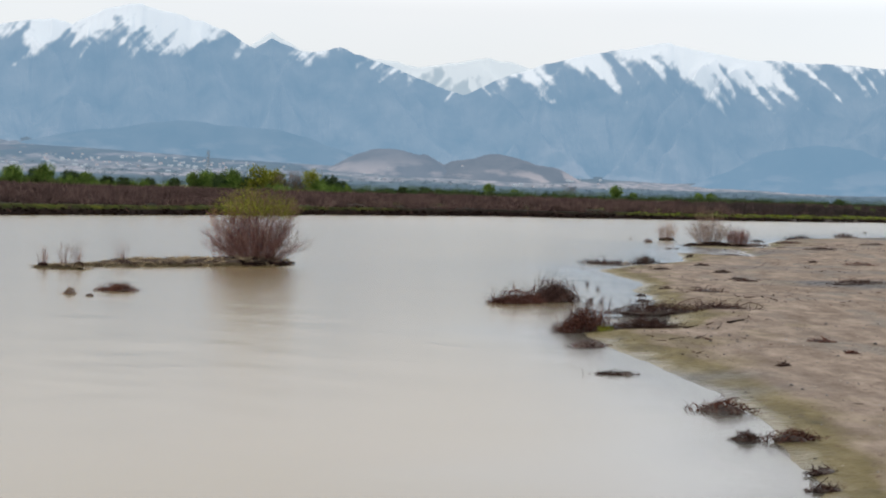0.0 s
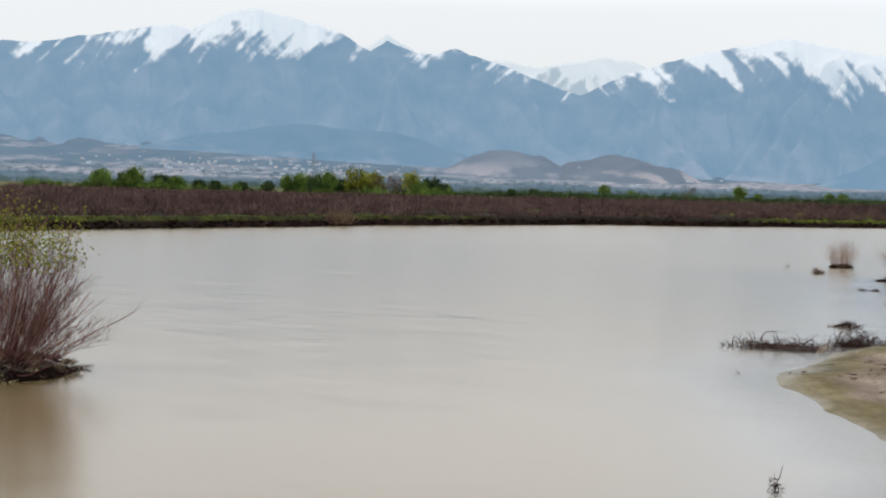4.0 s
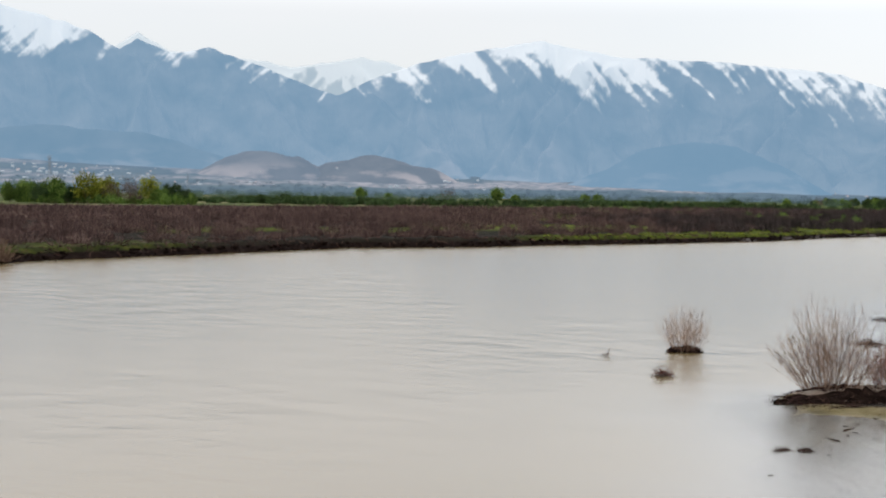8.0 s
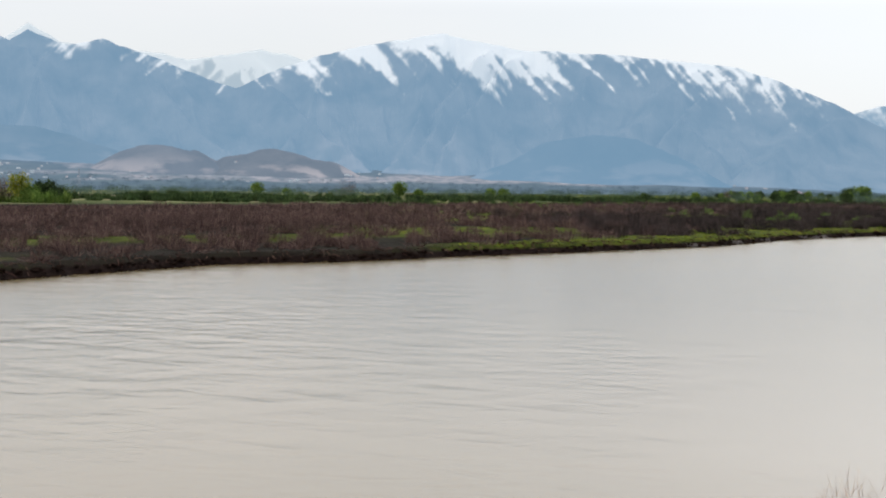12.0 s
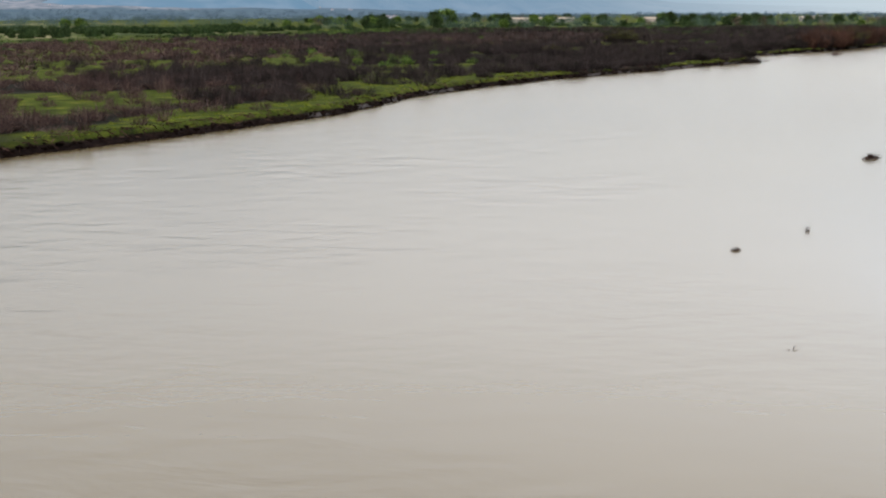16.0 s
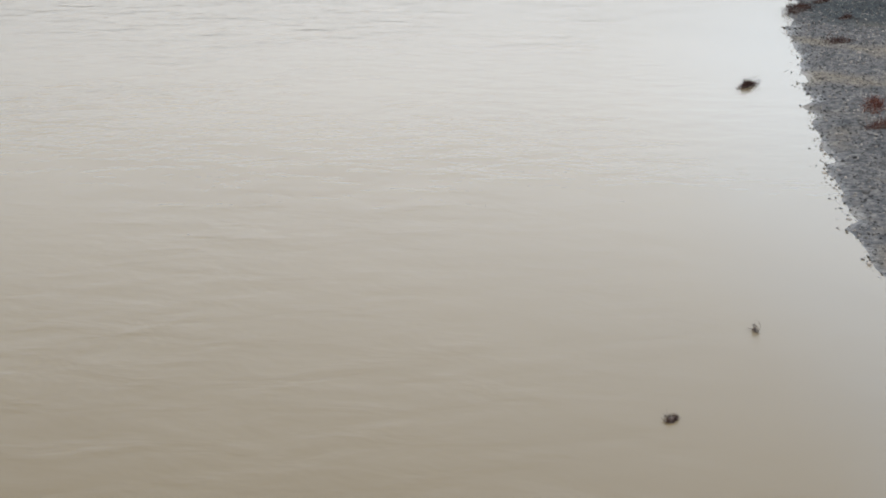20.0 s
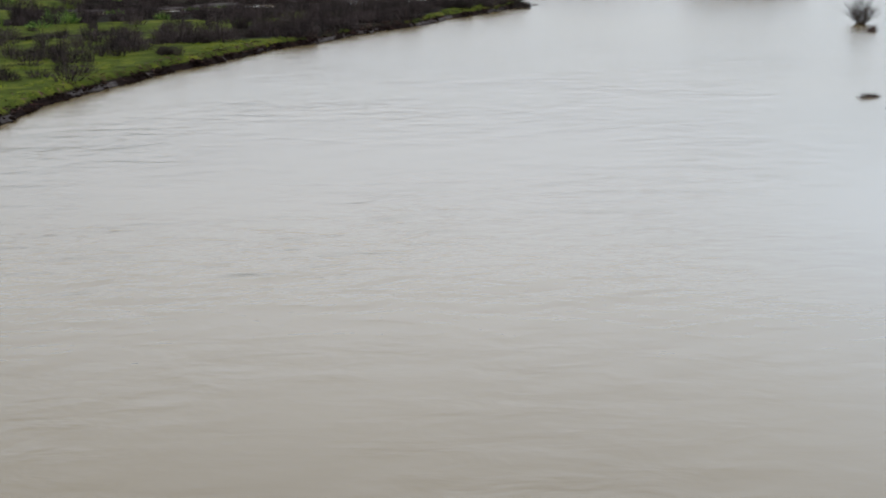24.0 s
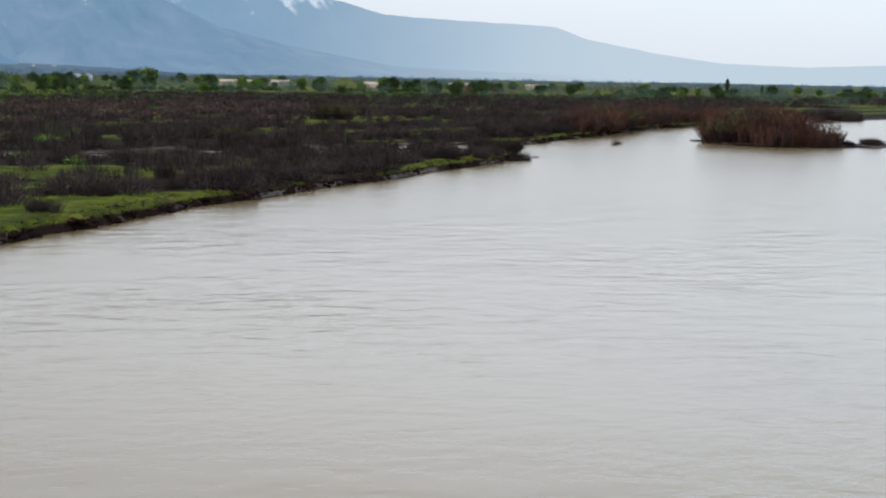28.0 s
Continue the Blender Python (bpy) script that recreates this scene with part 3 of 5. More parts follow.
def build_ground():
    gx = np.unique(np.concatenate([grid_axis(-4600, -60, 4, 4.1, 1.5), np.arange(4.5, 13, 0.36), np.arange(13, 40, 0.75), np.arange(64, 130, 0.6), grid_axis(40, 41, 360, 4600, 1.5)]))
    gy = np.unique(np.concatenate([grid_axis(-600, 5, 9, 9.1, 1.0), np.arange(10, 90, 0.5), np.arange(90, 130, 0.9), np.arange(168, 236, 0.6), grid_axis(130, 131, 470, 4700, 1.5)]))
    X, Y = np.meshgrid(gx, gy)
    Z, plain, bar = land(X, Y)
    far = np.hypot(X, Y)
    Z = Z + 3.0 * smooth(900, 3200, far) * smooth(5, 60, plain)
    meadow = np.maximum(meadow_at(X, Y, plain), (0.68 + 0.3 * fbm(X * 0.01, Y * 0.03, 37, 3)) * smooth(60, 200, plain) * smooth(40, 150, X))
    sandy = smooth(-8, -4, bar) * (plain < -1)
    for cx, cy, rx, ry, turn, top in ISLETS:
        sandy = np.maximum(sandy, (0.4 if cx < 0 else 0.0) * smooth(-0.3, 0.0, mound(X, Y, cx, cy, rx, ry, turn)))
    stony = smooth(0.1, 0.5, fbm(X * 0.05, Y * 0.11, 31, 4) + 1.3 * smooth(40, 60, X) - 0.3 * smooth(140, 60, Y))
    pale = smooth(55, 100, Y - scrub_end(X) + 25 * fbm(X * 0.004, Y * 0.01, 33, 2)) * smooth(-0.1, 0.15, fbm(X * 0.0022, Y * 0.012, 35, 3) + 0.2 - 0.5 * smooth(250, 430, X))
    nx, ny = len(gx), len(gy)
    idx = np.arange(nx * ny).reshape(ny, nx)
    faces = np.stack([idx[:-1, :-1], idx[:-1, 1:], idx[1:, 1:], idx[1:, :-1]], -1).reshape(-1, 4)
    verts = np.stack([X, Y, Z], -1).reshape(-1, 3)
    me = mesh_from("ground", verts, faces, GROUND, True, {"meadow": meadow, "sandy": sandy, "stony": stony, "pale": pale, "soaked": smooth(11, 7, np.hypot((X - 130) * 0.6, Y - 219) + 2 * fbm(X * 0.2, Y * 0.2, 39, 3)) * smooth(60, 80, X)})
    ob = new("ground", me)
    tagged(ob, "river plain with muddy cut bank, meadow, scrub litter and a pale sand bar", "ground", kind="structure")


build_ground()

wx, wy = np.unique(np.concatenate([grid_axis(-4600, -30, -2, -1.9, 2.0), np.arange(0, 12, 0.5), np.arange(12, 32, 0.8), grid_axis(32, 33, 190, 4600, 1.6)])), np.unique(np.concatenate([grid_axis(-700, 0, 9, 9.1, 2.0), np.arange(10, 60, 0.7), np.arange(60, 118, 1.2), grid_axis(118, 119, 300, 4600, 1.6)]))
WX, WY = np.meshgrid(wx, wy)
shelter = smooth(-16, -1, signed(WX, WY, BAR_LINE) + 2.5 * fbm(WX * 0.15, WY * 0.15, 19, 2))
w_idx = np.arange(WX.size).reshape(WX.shape)
w_faces = np.stack([w_idx[:-1, :-1], w_idx[:-1, 1:], w_idx[1:, 1:], w_idx[1:, :-1]], -1).reshape(-1, 4)
water_me = mesh_from("water", np.stack([WX, WY, 0 * WX], -1).reshape(-1, 3), w_faces, WATER, True, {"shelter": shelter, "shoal": smooth(-2.4, 0.5, bar_at(WX, WY)) * smooth(58, 40, WX), "sky_rim": smooth(-7 - 6 * smooth(50, 80, WX), 0.5, bar_at(WX, WY) + 1.4 * fbm(WX * 0.22, WY * 0.22, 20, 3)) ** 1.4 * (0.3 + 0.7 * smooth(70, 50, WX)) * smooth(140, 105, WX), "ruffle": (1 - 0.7 * shelter) * (0.24 + 0.13 * smooth(75, 130, WY) + 0.5 * smooth(180, 268, WY) + 0.55 * smooth(135, 170, WY) * smooth(35, 0, WX))})
tagged(new("water", water_me), "wide silty tan river with soft ripples mirroring a pale sky", "river", kind="structure")

# ---- distance: foothills, snowy mountains, far range ----
MAIN_CREST = [(-60, 3.4), (-40, 4.6), (-30, 5.4), (-22, 5.7), (-18.7, 6.3), (-16.6, 6.7), (-15.8, 6.5), (-14.4, 7.25), (-13.1, 7.5), (-11.7, 7.15), (-9.5, 6.6), (-8.3, 5.85), (-7.6, 6.3), (-6.8, 6.0),
              (-6.0, 5.75), (-4.7, 6.05), (-2.8, 5.45), (-0.8, 4.7), (0.67, 4.2), (2.1, 4.9), (4.0, 5.55), (6.2, 6.1), (7.6, 6.35), (9.3, 6.65), (11, 6.25), (12.7, 5.9), (14.2, 5.9), (17.1, 5.7),
              (19.8, 5.45), (21.6, 5.2), (23.5, 4.5), (25.2, 3.8), (26.3, 3.2), (29, 1.9), (32, 1.2), (36, 0.5), (45, 0.2)]
BACK_CREST = [(-10, 5.0), (-7.6, 6.6), (-6.3, 5.9), (-2.5, 5.6), (-1.3, 5.33), (0.1, 5.57), (1.6, 5.85), (2.6, 5.69), (5, 5.0), (20, 3.0), (25.5, 3.1), (27.1, 3.6), (28.4, 3.6), (29.6, 3.95), (31, 3.8), (33.3, 3.2),
              (35.7, 2.55), (38.3, 2.4), (40.7, 2.3), (42.6, 2.2), (43.8, 1.75), (46.7, 1.2), (49.3, 0.85), (52.5, 0.75), (56, 0.9), (60, 1.1), (75, 1.6)]


def crest(az, table):
    """Soft interpolation of peaks and saddles, with fine broken rock along the edge."""
    t = np.array(table)
    return np.interp(az, t[:, 0], t[:, 1])


def build_range(name, label, table, r_foot, r_crest, r_end, material, seed, az0, az1, snow_line, veil_foot, far_thin=0.0):
    """A mountain range: spurs run down from the crest, aslant, and carry side ribs and gullies."""
    az = np.arange(az0, az1, 0.05)
    k = np.concatenate([np.linspace(0, 1, 90), np.linspace(1, 1.3, 6)[1:]])
    A, K = np.meshgrid(az, k)
    Kc = np.minimum(K, 1)
    R = r_foot + (r_crest - r_foot) * Kc + (r_end - r_crest) * np.maximum(K - 1, 0) / 0.3
    H0 = r_crest * np.tan(np.radians(crest(A, table)))
    H = H0 * (1 + 0.010 * fbm(A * 2.2, A * 0 + seed, seed + 3, 4))
    r = np.random.default_rng(seed)
    warp = 0.9 * fbm(A * 0.5, Kc * 2.2, seed + 1, 3) * (1 - 0.6 * Kc)
    spur = np.zeros(A.shape)
    for a0 in np.arange(az0 - 4, az1 + 4, 2.4):
        line = a0 + r.uniform(-0.9, 0.9) + r.choice([-1, 1]) * r.uniform(1.5, 6.0) * (1 - Kc) ** 0.9 + warp
        width = r.uniform(0.8, 1.3) * (1.25 - 0.5 * Kc)
        spur = np.maximum(spur, r.uniform(0.6, 1.0) * np.clip(1 - np.abs(A - line) / width, 0, 1))
    ribs = 1 - 2 * np.abs(fbm(A * 1.1 + 2.2 * warp + Kc * 2.5, Kc * 3.5, seed + 8, 4))
    open_ = smooth(1.0, 0.78, Kc) * smooth(0.0, 0.2, Kc)
    rise = 0.8 * Kc ** 1.15 + 0.2 * Kc ** 3
    Z = H * rise + open_ * (75 * (spur - 0.35) + 12 * ribs) * np.clip(H0 / 420, 0.2, 1.2)
    Z = np.where(K > 1, H * (1 - (K - 1) * 1.2), np.minimum(Z, H))
    Z = np.where(Kc < 0.015, -2, Z)
    a = np.radians(A)
    verts = np.stack([R * np.sin(a), R * np.cos(a), Z], -1).reshape(-1, 3)
    line = np.interp(A, [q[0] for q in snow_line], [q[1] for q in snow_line])
    E = np.degrees(np.arctan2(Z, R))
    # old snow lies in the gullies between the spurs: down to the west on the western massif, to the east on the other
    lean = np.where(A < 0.9, -1.0, 1.0) * (0.85 + 0.5 * fbm(A * 0.4, E * 0.3, seed + 31, 2))
    along = A + lean * (E - line)
    depth = E - line
    gully = fbm(along * 0.5, E * 0.3, seed + 20, 2)
    chute = fbm(along * 1.5, E * 0.16, seed + 21, 3)
    crack = fbm(along * 4.2, E * 0.4, seed + 22, 2)
    snow = 0.50 + 0.56 * depth + 0.45 * gully + 0.55 * chute * smooth(2.2, 0.6, depth) + 0.50 * crack * smooth(1.8, 0.3, depth) + 0.36 * fbm(A * 3.0, E * 3.2, seed + 23, 3)
    snow = np.where(depth < -1.5, -1.0, snow)
    n, m = len(az), len(k)
    idx = np.arange(n * m).reshape(m, n)
    faces = np.stack([idx[:-1, :-1], idx[:-1, 1:], idx[1:, 1:], idx[1:, :-1]], -1).reshape(-1, 4)
    foot = 0.4 * smooth(0.42, 0.05, Kc) * smooth(14, 8, A)
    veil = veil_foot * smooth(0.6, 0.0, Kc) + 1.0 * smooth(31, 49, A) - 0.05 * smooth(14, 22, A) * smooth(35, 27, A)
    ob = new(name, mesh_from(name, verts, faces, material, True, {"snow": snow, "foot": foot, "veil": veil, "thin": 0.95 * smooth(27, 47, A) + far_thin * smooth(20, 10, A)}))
    tagged(ob, label, "mountain", kind="structure")
    return verts


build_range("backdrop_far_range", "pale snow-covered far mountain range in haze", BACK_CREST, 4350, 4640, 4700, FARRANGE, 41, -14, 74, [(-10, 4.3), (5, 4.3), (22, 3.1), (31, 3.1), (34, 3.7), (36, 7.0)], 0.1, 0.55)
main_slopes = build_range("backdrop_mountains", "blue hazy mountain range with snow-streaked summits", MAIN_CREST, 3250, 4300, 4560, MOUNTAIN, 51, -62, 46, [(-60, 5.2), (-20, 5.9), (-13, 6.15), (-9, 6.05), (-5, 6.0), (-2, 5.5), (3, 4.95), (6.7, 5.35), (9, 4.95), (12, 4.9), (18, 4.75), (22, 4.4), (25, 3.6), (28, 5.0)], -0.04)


FAN_TOP = [(-62, 75), (-14, 72), (-6, 54), (2, 42), (10, 34), (20, 22), (28, 5), (46, -8)]


def fan_z(az, r):
    """Height of the long slope that rises from the valley floor to the mountains."""
    g = np.clip((r - 1700) / 1500, -0.05, 1.35)
    return 1.0 + np.interp(az, [q[0] for q in FAN_TOP], [q[1] for q in FAN_TOP]) * (0.2 * g + 0.8 * g * np.abs(g))


def build_fan():
    """Alluvial slopes at the mountains' foot: dark woods below, a pale belt of fields and town, scattered plots above."""
    A, R = np.meshgrid(np.arange(-62, 46, 0.1), np.arange(1650, 3720, 22.0))
    Z = fan_z(A, R) + 2.5 * fbm(A * 0.6, R * 0.004, 73, 3) * smooth(1900, 2500, R)
    E = np.degrees(np.arctan2(Z - 6, R))
    a = np.radians(A)
    belt = smooth(0.22, 0.36, E + 0.05 * fbm(A * 0.5, A * 0, 74, 2)) * smooth(0.72, 0.52, E) * smooth(-0.25, 0.1, fbm(A * 0.3, E * 2.5, 75, 3))
    plots = smooth(0.12, 0.3, fbm(A * 0.7, E * 5.5, 76, 4)) * smooth(0.5, 0.7, E) * smooth(8, -4, A)
    verts = np.stack([R * np.sin(a), R * np.cos(a), Z], -1).reshape(-1, 3)
    idx = np.arange(A.size).reshape(A.shape)
    faces = np.stack([idx[:-1, :-1], idx[:-1, 1:], idx[1:, 1:], idx[1:, :-1]], -1).reshape(-1, 4)
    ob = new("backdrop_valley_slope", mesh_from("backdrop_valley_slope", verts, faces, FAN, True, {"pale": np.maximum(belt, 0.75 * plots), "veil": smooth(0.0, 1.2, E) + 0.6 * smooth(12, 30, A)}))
    tagged(ob, "long hazy valley slope with pale fields and dark woods", "slope", kind="structure")
    return verts


fan_slopes = build_fan()


def build_hill(name, az, elev, half, r, seed, veil, label, material=None):
    n, m = 120, 40
    u, v = np.meshgrid(np.linspace(-1.15, 1.15, n), np.linspace(-1, 1, m))
    H = r * math.tan(radians(elev))
    q = np.hypot(u / 1.12, v) + 0.16 * fbm(u * 1.7, v * 1.5, seed + 4, 2) * smooth(1.1, 0.7, np.hypot(u / 1.12, v))
    Z = H * (np.cos(np.clip(q, 0, 1) * np.pi) * 0.5 + 0.5) ** 0.8 * (1 + 0.10 * fbm(u * 1.8, v * 2, seed, 3)) + 0.05 * H * (1 - 2 * np.abs(fbm(u * 4, v * 2.4, seed + 2, 3))) * smooth(1.0, 0.6, q) - 3
    A, R = np.radians(az + u * half), r + v * 240
    verts = np.stack([R * np.sin(A), R * np.cos(A), Z], -1).reshape(-1, 3)
    idx = np.arange(n * m).reshape(m, n)
    faces = np.stack([idx[:-1, :-1], idx[:-1, 1:], idx[1:, 1:], idx[1:, :-1]], -1).reshape(-1, 4)
    full = np.full(u.size, 1.0)
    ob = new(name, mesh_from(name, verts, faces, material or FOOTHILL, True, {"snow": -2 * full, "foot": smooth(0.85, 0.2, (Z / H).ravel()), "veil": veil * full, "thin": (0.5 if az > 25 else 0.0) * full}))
    tagged(ob, label, "hill", kind="structure")
    return verts


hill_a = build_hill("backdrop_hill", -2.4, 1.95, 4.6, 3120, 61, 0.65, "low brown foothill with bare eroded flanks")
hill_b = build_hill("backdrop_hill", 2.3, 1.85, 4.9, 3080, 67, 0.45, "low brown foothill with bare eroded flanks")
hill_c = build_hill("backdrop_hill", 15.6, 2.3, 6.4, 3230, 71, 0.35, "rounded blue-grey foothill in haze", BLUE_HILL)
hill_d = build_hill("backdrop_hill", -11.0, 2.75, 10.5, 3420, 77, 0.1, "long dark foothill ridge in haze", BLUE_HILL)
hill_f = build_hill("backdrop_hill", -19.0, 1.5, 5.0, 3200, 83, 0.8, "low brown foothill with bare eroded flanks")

# ---- plants ----
def ground_z(x, y):
    z, plain, bar = land(np.array([float(x)]), np.array([float(y)]))
    return float(z[0])


def scrub(name, label, count, box, keep, radius, height, twigs, width, material, seed, low=0.25):
    """A stand of bare shrubs as one piece of undergrowth: fans of thin twigs rising from many stools."""
    r = np.random.default_rng(seed)
    x, y = r.uniform(box[0], box[1], count * 6), r.uniform(box[2], box[3], count * 6)
    z, plain, bar = land(x, y)
    ok = keep(x, y, plain, r) & (z > low)
    x, y, z = x[ok][:count], y[ok][:count], z[ok][:count]
    n = len(x)
    rad = r.uniform(*radius, n)
    hgt = r.uniform(*height, n) * (0.75 + 0.5 * (fbm(x * 0.05, y * 0.05, seed, 2) + 0.5))
    ang, q = r.uniform(0, 2 * np.pi, (n, twigs)), np.sqrt(r.uniform(0, 1, (n, twigs)))
    bx, by = x[:, None] + 0.55 * rad[:, None] * q * np.cos(ang), y[:, None] + 0.55 * rad[:, None] * q * np.sin(ang)
    ang2 = ang + r.normal(0, 0.5, ang.shape)
    tx, ty = x[:, None] + rad[:, None] * q * np.cos(ang2), y[:, None] + rad[:, None] * q * np.sin(ang2)
    tz = z[:, None] + hgt[:, None] * np.sqrt(np.clip(1.05 - q * q, 0.1, 1)) * r.uniform(0.55, 1.1, ang.shape)
    bz = np.repeat(z[:, None], twigs, 1) - 0.05
    side_lift = r.uniform(0, 0.45, ang.shape) * hgt[:, None]
    bases = np.stack([bx, by, bz + side_lift * (r.uniform(size=ang.shape) > 0.5)], -1).reshape(-1, 3)
    tips = np.stack([tx, ty, tz], -1).reshape(-1, 3)
    v, f = slivers(bases, tips, r.uniform(0.6, 1.4, len(bases)) * width)
    return tagged(new(name, mesh_from(name, v, f, material)), label, "scrub", kind="stuff")


def near_keep(x, y, plain, r):
    edge = plain > (1.2 + 2.2 * r.uniform(size=x.shape)) * (0.2 + 0.8 * smooth(150, 110, x))
    wet = np.abs(y - 390 + 0.06 * (x - 192)) < 14 + 6 * fbm(x * 0.1, y * 0.1, 93, 2)
    clump = fbm(x * 0.11, y * 0.11, 95, 3) > 0.18
    return edge & (plain < 95) & (r.uniform(size=x.shape) > np.where(clump, 0.72, 1.0) * meadow_at(x, y, plain)) & ~(wet & (r.uniform(size=x.shape) < 0.85))


def back_keep(x, y, plain, r):
    band = fbm(x * 0.006, y * 0.02, 91, 3)
    return (plain > 70) & (y < scrub_end(x) + 22 * fbm(x * 0.02, y * 0.02, 92, 2)) & (r.uniform(size=x.shape) > 0.85 * meadow_at(x, y, plain)) & (r.uniform(size=x.shape) < 1 - 0.55 * smooth(120, 260, plain) * smooth(40, 150, x)) & (band > -0.5) & (r.uniform(size=x.shape) < 1.15 - plain / 900) & (np.abs(y - 396 + 0.06 * (x - 192)) > 6)


scrub("riverbank_scrub", "leafless purple-brown scrub growing along the cut bank", 2300, (-130, 92, 90, 420), near_keep, (0.9, 2.5), (0.9, 2.1), 92, 0.06, TWIG_PURPLE, 101)
scrub("riverbank_scrub", "leafless grey-brown scrub growing along the cut bank", 4200, (60, 470, 250, 560), near_keep, (1.0, 2.8), (1.0, 2.5), 92, 0.07, TWIG_GREY, 102)
scrub("plain_scrub", "dull purple-brown scrub covering the river plain", 8000, (-330, 330, 170, 640), back_keep, (1.6, 3.6), (1.1, 2.2), 34, 0.17, TWIG_PURPLE, 103)
scrub("plain_scrub", "dull grey-brown scrub covering the river plain", 9000, (150, 1000, 300, 1000), back_keep, (2.0, 4.2), (1.2, 2.6), 30, 0.24, TWIG_GREY, 104)
scrub("plain_scrub", "fresh green bushes scattered through the scrub", 5200, (60, 1000, 300, 1000), lambda x, y, plain, r: back_keep(x, y - 70, plain, r) & (fbm(x * 0.008, y * 0.02, 97, 3) + smooth(120, 400, plain) > 0.35), (1.6, 4.0), (1.0, 2.2), 34, 0.26, LEAF_DULL, 105)
scrub("plain_scrub", "fresh yellow-green bushes scattered through the scrub", 330, (60, 700, 250, 800), lambda x, y, plain, r: (plain > 25) & (fbm(x * 0.02, y * 0.04, 98, 2) > 0.2), (1.2, 2.8), (0.8, 2.0), 60, 0.16, LEAF_GREEN, 107)
scrub("bank_grass", "bright green grass tufts on top of the bank", 4200, (-120, 260, 90, 420), lambda x, y, plain, r: (plain > 0.0) & (plain < 14) & (meadow_at(x, y, plain) > 0.3), (0.3, 0.9), (0.15, 0.5), 26, 0.04, GRASS_BLADE, 106)

scrub("field_hedge", "green hedge bushes under the field trees", 200, (-215, -38, 548, 575), lambda x, y, plain, r: fbm(x * 0.05, y * 0.1, 99, 2) > -0.3, (1.6, 3.4), (2.2, 4.6), 150, 0.26, LEAF_GREEN, 121)
scrub("field_hedge", "dull green hedge bushes beside the pale fields", 900, (-60, 640, 600, 1000), lambda x, y, plain, r: (y > scrub_end(x) + 100) & (fbm(x * 0.012, y * 0.03, 100, 2) > -0.05), (2.0, 4.0), (2.0, 4.2), 90, 0.4, LEAF_DULL, 122)
scrub("islet_grass", "olive and straw-coloured grass on the mud islets", 420, (-20, -6, 57, 70), lambda x, y, plain, r: r.uniform(size=x.shape) < 0.8, (0.12, 0.4), (0.05, 0.22), 22, 0.02, STRAW, 108, 0.04)
scrub("islet_litter", "dark dead stalks matted on the mud islets", 420, (-20, -6, 57, 70), lambda x, y, plain, r: r.uniform(size=x.shape) < 0.8, (0.15, 0.5), (0.03, 0.16), 18, 0.025, DRIFT_DARK, 109, 0.0)
scrub("islet_litter", "dark dead stalks matted on the mud islets", 300, (19, 27, 110, 127), lambda x, y, plain, r: (x < 24 + 0.1 * (y - 110)), (0.15, 0.5), (0.03, 0.16), 18, 0.025, DRIFT_DARK, 111, 0.0)


def bank_roots():
    """Roots, clods and dead stalks that hang over the cut bank."""
    r = np.random.default_rng(110)
    p = np.array(FAR_BANK[2:22], float)
    pos = []
    for a, b in zip(p, p[1:]):
        for k in np.arange(0, 1, 0.07 / max(1, np.hypot(*(b - a)))):
            pos.append(a + (b - a) * k)
    pos = np.array(pos) + r.normal(0, 0.9, (len(pos), 2))
    z, plain, bar = land(pos[:, 0], pos[:, 1])
    ok = (z > 0.35) & (plain < 3)
    pos, z = pos[ok], z[ok]
    bases = np.column_stack([pos, z + 0.1])
    tips = bases + np.column_stack([r.normal(0.25, 0.5, len(z)), r.normal(-0.35, 0.5, len(z)), r.uniform(-0.8, 0.35, len(z))])
    v, f = slivers(bases, tips, r.uniform(0.04, 0.16, len(z)))
    tagged(new("bank_roots", mesh_from("bank_roots", v, f, DRIFT_DARK)), "dark roots and dead stalks hanging over the cut bank", "roots", kind="stuff")


bank_roots()


def bank_clods():
    """Slumped sods and clods of earth along the foot and lip of the cut bank."""
    r = np.random.default_rng(112)
    p = np.array(FAR_BANK[2:31], float)
    pos = []
    for a, b in zip(p, p[1:]):
        d = np.hypot(*(b - a))
        for k in np.arange(0, 1, 0.05 / d):
            pos.append(a + (b - a) * k)
    pos = np.array(pos)
    pos = pos + r.normal(0, 1.0, pos.shape)
    z, plain, bar = land(pos[:, 0], pos[:, 1])
    ok = (z > -0.25) & (plain < 0.35) & (z < 0.85) & (fbm(pos[:, 0] * 0.12, pos[:, 1] * 0.12, 113, 2) > -0.35)
    pos, z = pos[ok], z[ok]
    n = len(z)
    s = r.lognormal(-2.2, 0.45, n)
    bm = bmesh.new()
    bmesh.ops.create_icosphere(bm, subdivisions=1, radius=1.0)
    unit = np.array([v.co[:] for v in bm.verts])
    tri = np.array([[v.index for v in f.verts] for f in bm.faces])
    bm.free()
    v = unit[None] * r.uniform(0.55, 1.35, (n, len(unit), 1)) * (s[:, None, None] * np.array([1.7, 1.7, 0.8])) + np.column_stack([pos, np.maximum(z, 0.0)])[:, None]
    f = (tri[None] + len(unit) * np.arange(n)[:, None, None]).reshape(-1, 3)
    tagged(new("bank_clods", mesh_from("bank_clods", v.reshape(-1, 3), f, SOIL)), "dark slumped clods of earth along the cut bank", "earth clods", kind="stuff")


bank_clods()


